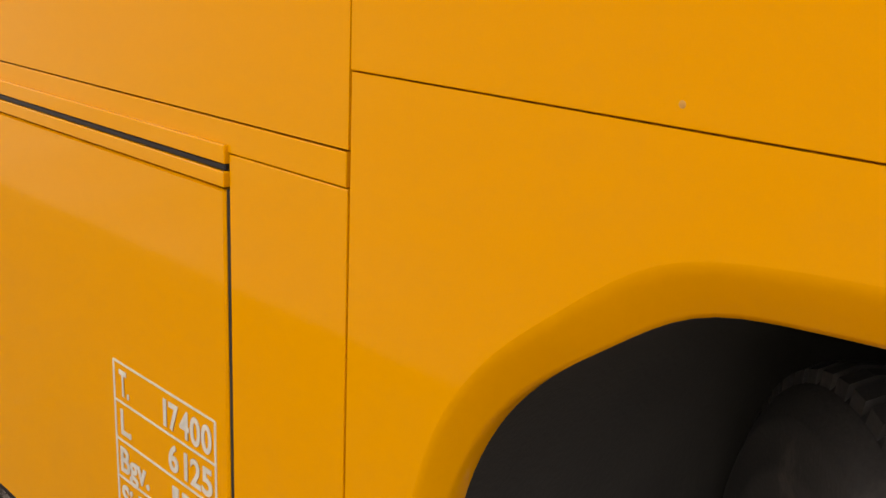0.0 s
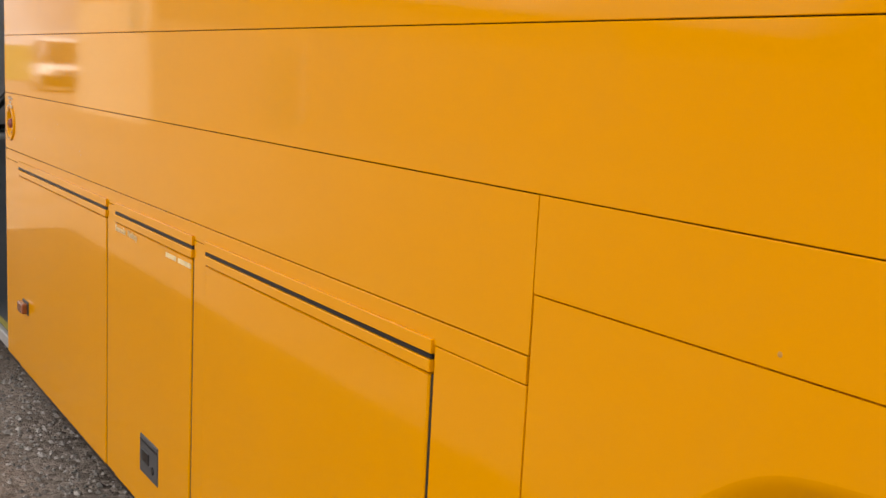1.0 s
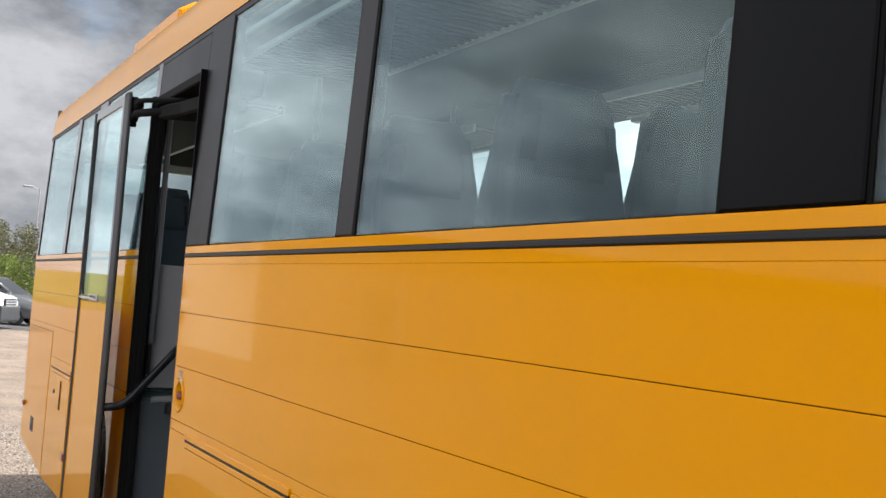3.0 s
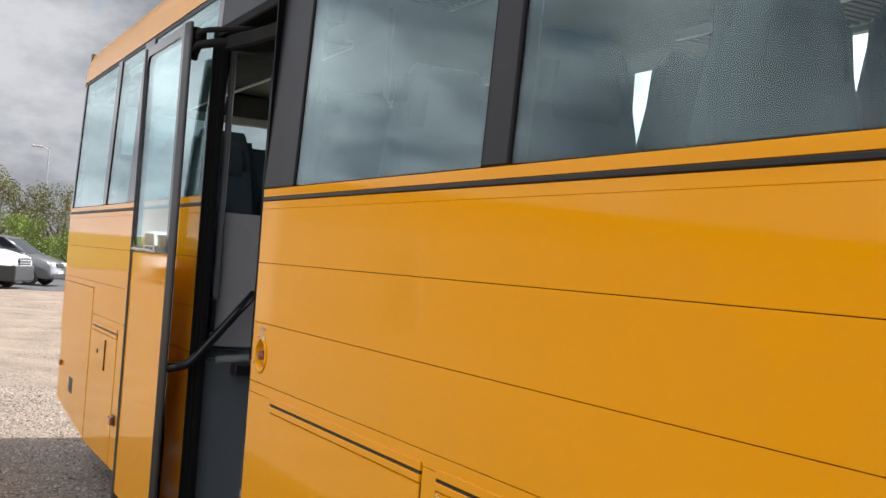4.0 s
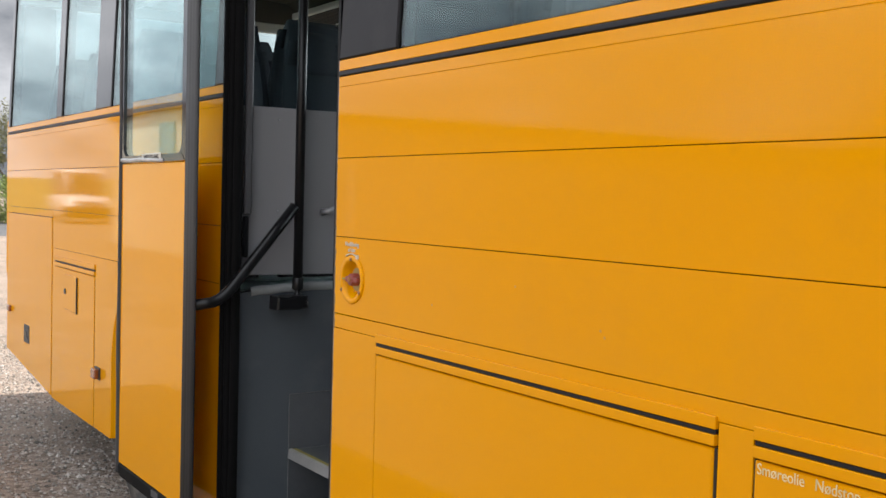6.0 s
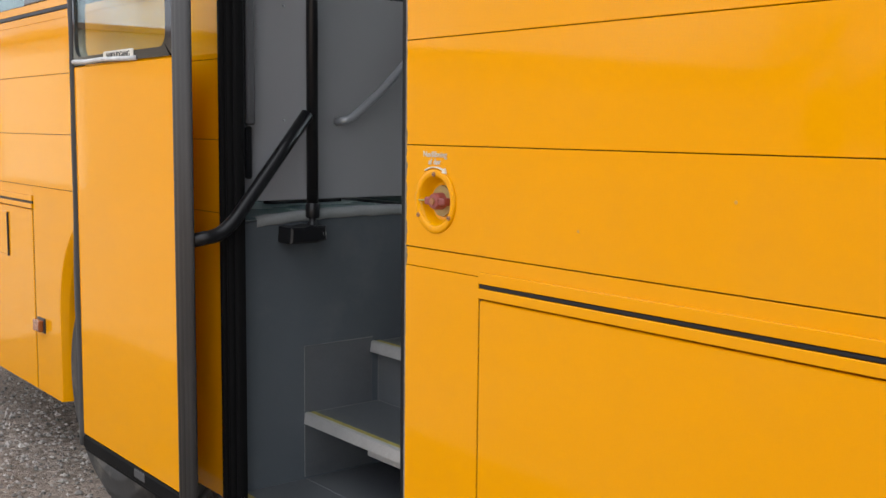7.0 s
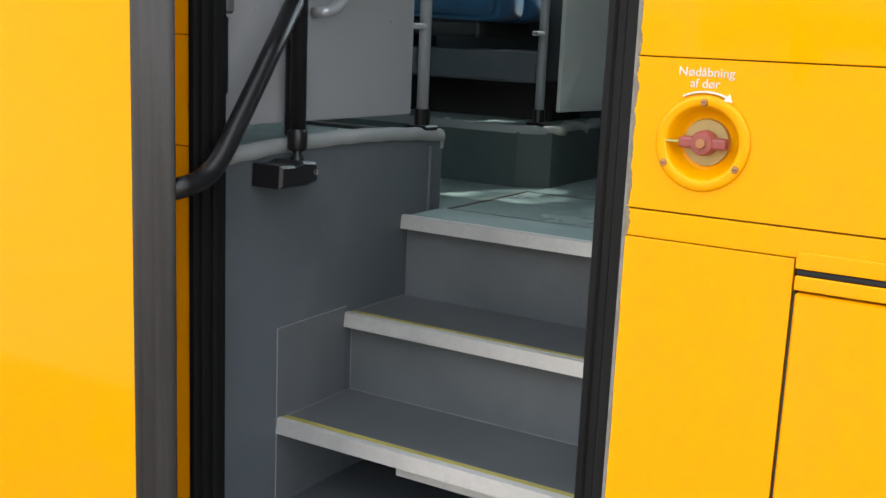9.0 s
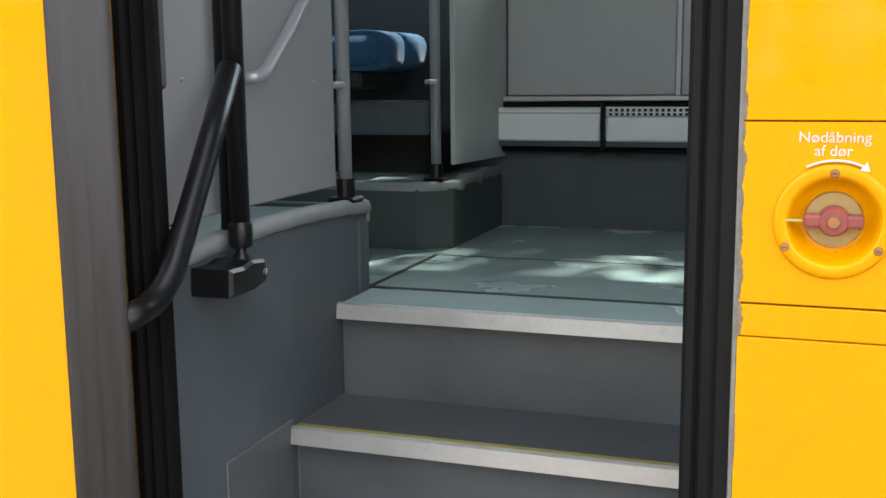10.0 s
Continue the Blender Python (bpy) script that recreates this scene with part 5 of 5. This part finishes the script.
part("rear_lining", box(X_REAR + 0.012, X_REAR + 0.03, WIDTH - 0.3, WIDTH - 0.06, 2.02, 2.78, 0.0), PANEL_GREY, bus)

# screens and poles by the stairs
scr = part("screen_panel", box(-0.985, -0.968, 0.10, 0.868, 1.238, 1.888, 0.003), PANEL_GREY, bus, "light grey screen beside the stairs")
for y, z in ((0.244, 1.488), (0.761, 1.478), (0.244, 1.84), (0.761, 1.84)):
    part("rivet", lathe([(0.0, 0.004), (0.003, 0.0035), (0.0042, 0.0)], 10, (-0.968, y, z), axis="x"), STEEL, scr)
part("grab_handle", tube([(-0.966, 0.437, 1.487), (-0.935, 0.445, 1.489), (-0.928, 0.47, 1.497), (-0.928, 0.58, 1.583), (-0.928, 0.70, 1.697), (-0.928, 0.80, 1.80), (-0.966, 0.81, 1.82)], 0.0125, 12, bend=0.025), STEEL, scr, "grey tubular grab handle", smooth=True)


def pole(x, y, z0):
    p = part("grab_pole", tube([(x, y, z0 + 0.01), (x, y, 3.03)], 0.0165, 16), STEEL, bus, "grey upright grab pole on a black foot", smooth=True)
    part("pole_foot", box(x - 0.034, x + 0.034, y - 0.034, y + 0.034, z0, z0 + 0.014, 0.004), BLACK_METAL, p)
    part("pole_socket", tube([(x, y, z0 + 0.012), (x, y, z0 + 0.058)], 0.0215, 14), BLACK_METAL, p)
    part("pole_clamp", box(x - 0.012, x + 0.012, y - 0.07, y - 0.01, 1.462, 1.478, 0.004), STEEL, p)


pole(-0.975, 0.935, 1.192)
pole(-1.080, 1.868, 1.150)
part("screen_panel", prism([(-1.070, 1.985), (-1.055, 1.985), (-1.000, 2.41), (-1.015, 2.41)], "z", 1.195, 1.92, 0.003), FAR_PANEL, bus, "grey screen beside the gangway, lightened in colour")


part("seat_plinth", box(-4.4, -1.13, 1.93, 1.96, 1.295, 1.41, 0.008), WALL_GREY, bus, "grey beam under the seats")
# dark block that paints the shade under the seats
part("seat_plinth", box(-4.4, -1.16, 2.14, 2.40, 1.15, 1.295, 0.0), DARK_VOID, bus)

# ---- seats ----
def passenger_seat(x, y, z0, first=[]):
    """A coach seat facing forward; x is the front of its cushion, y its middle, z0 the podium."""
    if first:
        s = first[0].copy()
        scene.collection.objects.link(s)
        s.matrix_basis = pose(x, y, z0)
        for c in first[0].children:
            k = c.copy()
            scene.collection.objects.link(k)
            k.parent = s
            k.matrix_parent_inverse = Matrix()
        return s
    b = box(-0.40, -0.06, -0.20, 0.20, 0.28, 0.34, 0.01)
    box(-0.50, -0.46, -0.17, 0.17, 0.0, 0.31, 0.004, bm=b)
    box(-0.48, -0.38, -0.19, 0.19, 0.285, 0.33, 0.004, bm=b)
    s = part("passenger_seat", b, PLASTIC, None, "blue cloth coach seat on a grey frame")
    def soft(name, profile, w, mat):
        k = prism(profile, "y", -w, w, 0.05, seg=4)
        return part(name, k, mat, None, smooth=True)
    def taper(ob):
        for v in ob.data.vertices:
            if v.co.z > 0.74:
                v.co.y *= 1 - 0.30 * ((v.co.z - 0.74) / 0.48) ** 2
        return ob
    side = [(-0.02, 0.345), (0.012, 0.352), (0.022, 0.37), (0.025, 0.40), (0.024, 0.43), (0.014, 0.452), (-0.008, 0.465), (-0.04, 0.470), (-0.12, 0.468), (-0.40, 0.447), (-0.44, 0.42), (-0.44, 0.35), (-0.06, 0.338)]
    pair = prism(side, "y", -0.215, -0.002, 0.02, seg=4)
    prism(side, "y", 0.002, 0.215, 0.02, bm=pair, seg=4)
    cush = part("cushion", pair, SEAT_BLUE, None, smooth=True)
    back = soft("backrest", [(-0.42, 0.36), (-0.40, 0.55), (-0.44, 0.76), (-0.455, 0.86), (-0.468, 0.96), (-0.478, 1.05), (-0.49, 1.13), (-0.505, 1.19), (-0.53, 1.22), (-0.555, 1.215), (-0.578, 1.18), (-0.585, 1.05), (-0.60, 0.92), (-0.615, 0.78), (-0.60, 0.60), (-0.52, 0.42), (-0.49, 0.34)], 0.221, SEAT_BACK)
    taper(back)
    wing = taper(soft("head_rest", [(-0.475, 0.95), (-0.456, 1.0), (-0.454, 1.06), (-0.47, 1.13), (-0.49, 1.165), (-0.52, 1.165), (-0.52, 0.95)], 0.165, SEAT_BACK))
    for o in (cush, back, wing):
        o.parent = s
        o.matrix_parent_inverse = Matrix()
    s.parent = bus
    s.matrix_parent_inverse = Matrix()
    s.matrix_basis = pose(x, y, z0)
    first.append(s)
    return s


for i in range(9):
    for y in (0.31, 0.755, 2.05):
        passenger_seat(0.68 + 0.765 * i, y, 1.15)
for i in range(4):
    for y in (0.31, 0.755):
        passenger_seat(-1.22 - 0.78 * i, y, 1.15)
    for y in (2.035,):
        passenger_seat(-1.265 - 0.78 * i, y, 1.168)


# ---- vehicles across the yard ----
def car(name, label, at, turn, paint, length, height, kind, half=0.88):
    """A parked car, its front towards local +x: body, cabin, glass, lamps, grille, wheels."""
    e = thing(name, label, "car" if kind == "hatch" else "van", at=at)
    L, H, W = length, height, half
    def local(bm, nm, mat, parent, smooth=False):
        p = part(nm, bm, mat, None, smooth=smooth)
        p.parent = parent
        p.matrix_parent_inverse = Matrix()
        return p
    if kind == "hatch":
        low = [(L - 0.02, 0.28), (L, 0.45), (L - 0.02, 0.74), (L - 0.18, 0.92), (L - 0.85, 1.12), (0.25, 1.12), (0.02, 0.95), (0.0, 0.4), (0.1, 0.26)]
        cab = [(L - 0.85, 1.08), (L - 1.85, H - 0.06), (L - 2.5, H), (0.7, H - 0.03), (0.15, 1.08)]
        win = [(L - 1.05, 1.12), (L - 1.86, H - 0.09), (L - 2.5, H - 0.08), (0.75, H - 0.10), (0.4, 1.12)]
    else:
        low = [(L - 0.02, 0.30), (L, 0.5), (L - 0.04, 0.92), (L - 0.18, 1.10), (L - 0.95, 1.28), (0.1, 1.28), (0.0, 1.2), (0.0, 0.4), (0.1, 0.28)]
        cab = [(L - 0.95, 1.25), (L - 1.65, H - 0.06), (L - 2.0, H), (0.15, H), (0.0, H - 0.1), (0.0, 1.22)]
        win = [(L - 1.08, 1.28), (L - 1.66, H - 0.14), (L - 2.0, H - 0.12), (0.3, H - 0.12), (0.25, 1.28)]
    body = local(prism(low, "y", -W, W, 0.07), "body", paint, e, True)
    local(prism(cab, "y", -W + 0.10, W - 0.10, 0.06), "cabin", paint, body, True)
    local(prism(win, "y", -W + 0.092, W - 0.092, 0.0), "side_glass", CAR_GLASS, body)
    dx, dz = cab[1][0] - cab[0][0], cab[1][1] - cab[0][1]
    q = [(cab[0][0] + dx * t, cab[0][1] + dz * t) for t in (0.06, 0.92)]
    local(prism([(q[0][0] + 0.012, q[0][1]), (q[1][0] + 0.012, q[1][1]), (q[1][0] - 0.02, q[1][1]), (q[0][0] - 0.02, q[0][1])], "y", -W + 0.2, W - 0.2), "windscreen", CAR_GLASS, body)
    zc = 0.78 if kind == "hatch" else 0.98
    for s in (-1, 1):
        k = box(L - 0.34, L - 0.03, s * 0.55 - 0.17, s * 0.55 + 0.17, zc - 0.08, zc + 0.09, 0.04, seg=2)
        local(k, "headlamp", LAMP_LENS, body)
    local(box(L - 0.06, L + 0.012, -0.34, 0.34, zc - 0.10, zc + 0.05, 0.015), "grille", PLASTIC, body)
    if kind == "hatch":
        local(box(L - 0.05, L + 0.015, -0.70, 0.70, 0.30, 0.47, 0.02), "bumper_intake", PLASTIC, body)
    else:
        local(box(L - 1.7, L + 0.04, -W - 0.012, W + 0.012, 0.25, 0.80, 0.06, seg=2), "bumper", BLACK_CAR, body)
        local(box(L - 0.10, L + 0.035, -0.52, 0.52, 0.74, 1.03, 0.03), "radiator_grille", BLACK_CAR, body)
        for k in range(3):
            local(box(L + 0.02, L + 0.045, -0.48, 0.48, 0.775 + 0.085 * k, 0.795 + 0.085 * k, 0.004), "grille_bar", LAMP_LENS, body)
    local(box(L + 0.005, L + 0.022, -0.26, 0.26, 0.47, 0.575, 0.003), "plate", WHITE_CAR, body)
    for s in (-1, 1):
        for x in (0.78, L - 0.82):
            w = local(lathe([(0.21, 0.0), (0.27, -0.01), (0.31, 0.01), (0.325, 0.05), (0.325, 0.16), (0.30, 0.19), (0.2, 0.19)], 32, (x, 0, 0.325)), "wheel", TYRE, e, True)
            r = local(lathe([(0.22, 0.01), (0.20, -0.005), (0.17, 0.02), (0.06, 0.0), (0.0, 0.0)], 28, (x, 0, 0.325)), "rim", RIM, w, True)
            w.matrix_basis = pose(0, -W - 0.005, 0) if s < 0 else pose(2 * x, W + 0.005, 0, 0, 0, 180)
        local(box(L - 1.15, L - 1.0, s * (W + 0.02) - 0.09, s * (W + 0.02) + 0.09, 1.02, 1.17, 0.04, seg=2), "mirror", paint, body)
    e.matrix_basis = pose(*at, 0, 0, turn)
    return e


car("silver_car", "silver hatchback parked on the road edge", (-39.2, 0.9, 0.012), 62, SILVER_CAR, 4.25, 1.76, "hatch")
car("white_van", "white van with a dark front parked beside a silver car", (-35.85, -1.4, 0.0), 64, WHITE_CAR, 4.9, 1.95, "van")


# ---- plants ----
def leafy(name, label, at, height, spread, leaf_mat, leaf, n, seed, trunk=True, low=0.15, group=""):
    """A plant of limbs and many small folded leaves in clumps, with gaps between them."""
    rnd = random.Random(seed)
    t = thing(name, label, "tree" if trunk else "bush", at=at, group=group)
    base = Vector(at)
    b = bmesh.new()
    limbs = []
    for i in range(7 if trunk else 9):
        a, tilt = rnd.uniform(0, 6.3), rnd.uniform(0.15, 0.8)
        top = Vector((math.cos(a) * spread * tilt, math.sin(a) * spread * tilt, height * rnd.uniform(0.55, 0.95)))
        mid = top * 0.5 + Vector((rnd.uniform(-0.2, 0.2), rnd.uniform(-0.2, 0.2), height * 0.08))
        pts = [Vector((0, 0, 0)), mid * 0.5 + Vector((0, 0, height * 0.06)), mid, top]
        for k in range(3):
            tube([base + pts[k], base + pts[k + 1]], 0.09 * (0.6 ** k) * height / 4, 6, bm=b)
        limbs.append(pts)
    part("trunk", b, BARK, t, "grey brown branching stems")
    clumps = []
    for i in range(26):
        a, r = rnd.uniform(0, 6.3), spread * math.sqrt(rnd.random())
        z = height * (low + (1 - low) * rnd.random() * (1 - 0.45 * (r / spread) ** 2))
        clumps.append((Vector((r * math.cos(a), r * math.sin(a), z)), rnd.uniform(0.18, 0.36) * spread))
    verts, faces = [], []
    for i in range(n):
        c, s = clumps[rnd.randrange(len(clumps))]
        d = Vector((rnd.gauss(0, 1), rnd.gauss(0, 1), rnd.gauss(0, 0.8)))
        p = c + d.normalized() * s * rnd.uniform(0.55, 1.1)
        if p.z < 0.03:
            continue
        u = Vector((rnd.gauss(0, 1), rnd.gauss(0, 1), rnd.gauss(0, 0.7))).normalized()
        v = u.orthogonal().normalized()
        w = u.cross(v)
        l = leaf * rnd.uniform(0.6, 1.3)
        k = len(verts)
        verts += [base + p, base + p + u * l * 0.5 + v * l * 0.28 + w * l * 0.06, base + p + u * l, base + p + u * l * 0.5 - v * l * 0.28 + w * l * 0.06]
        faces += [(k, k + 1, k + 2), (k, k + 2, k + 3)]
    me = bpy.data.meshes.new("crown")
    me.from_pydata(verts, [], faces)
    me.materials.append(leaf_mat)
    o = new("crown", me)
    o.parent = t
    o.matrix_parent_inverse = parent_world(t).inverted()
    tagged(o, kind="stuff")
    return t


rnd = random.Random(3)
for i in range(4, 9):
    leafy("bush", "bright green leafy roadside bush", (-46.5 + rnd.uniform(-0.8, 0.8), -9 + 2.6 * i, 0), rnd.uniform(2.5, 3.1), 1.9, LEAF_A, 0.105, 11000, 20 + i, False, 0.05, "roadside bushes")
for i in range(3, 8):
    leafy("tree", "olive brown tree behind the bushes", (-52 + rnd.uniform(-1, 1), -10 + 3.3 * i, 0), rnd.uniform(4.6, 5.6), 2.4, LEAF_B, 0.11, 11000, 50 + i, True, 0.3, "roadside trees")


# ---- street lamp ----
lamp = thing("street_lamp", "grey galvanised street lamp with a flat head", "street lamp", at=(-80, 9.4, 0))
part("mast", lathe([(0.09, 0.0), (0.085, 1.2), (0.06, 1.25), (0.045, 8.5), (0.0, 8.52)], 14, (-80, 9.4, 0), axis="z"), GALV, lamp)
part("arm", tube([(-80, 9.4, 8.4), (-80, 9.0, 8.5), (-80, 8.7, 8.52)], 0.035, 8), GALV, lamp)
part("lamp_head", box(-80.15, -79.85, 8.15, 8.95, 8.47, 8.62, 0.05), GALV, lamp)

# ---- house and van across the yard, seen in the bus's own glass ----
house = thing("house", "cream rendered house with a flat brown roof", "house", at=(-25.8, -12, 0))
part("wall", box(-29.3, -22.3, -36, -7.7, 0, 3.6, 0.01), RENDER_WALL, house)
part("roof", prism([(-29.5, 3.6), (-22.1, 3.6), (-22.1, 3.74), (-25.8, 3.8), (-29.5, 3.74)], "y", -36.5, -7.5, 0.01), ROOF_TILE, house)
dr = part("door", box(-22.3, -22.26, -11.9, -10.9, 0.0, 2.2, 0.01), TEAL_DOOR, house)
part("frame", box(-22.29, -22.25, -12.0, -11.9, 0.0, 2.3, 0.01), WHITE_CAR, dr)
part("shutter", box(-24.0, -23.1, -7.7, -7.65, 2.4, 3.3, 0.01), TEAL_DOOR, house)
car("white_van", "tall white minibus parked across the yard", (-51.8, -12.0, 0), 4, WHITE_CAR, 4.9, 2.5, "van", 0.95)
for i in range(10):
    leafy("tree", "green tree at the far edge of the yard", (-24 + 7 * i, -42 + rnd.uniform(-4, 4), 0), rnd.uniform(6, 9), 3.6, LEAF_A, 0.5, 1500, 100 + i, True, 0.2, "far trees")
# foliage beyond the bus, unseen crown set in the sun's path to dapple the floor
leafy("tree", "slender green tree beyond the bus, placed to dapple the sun", (0.9, 4.65, 0), 8.2, 1.0, LEAF_A, 0.24, 850, 160, True, 0.68)
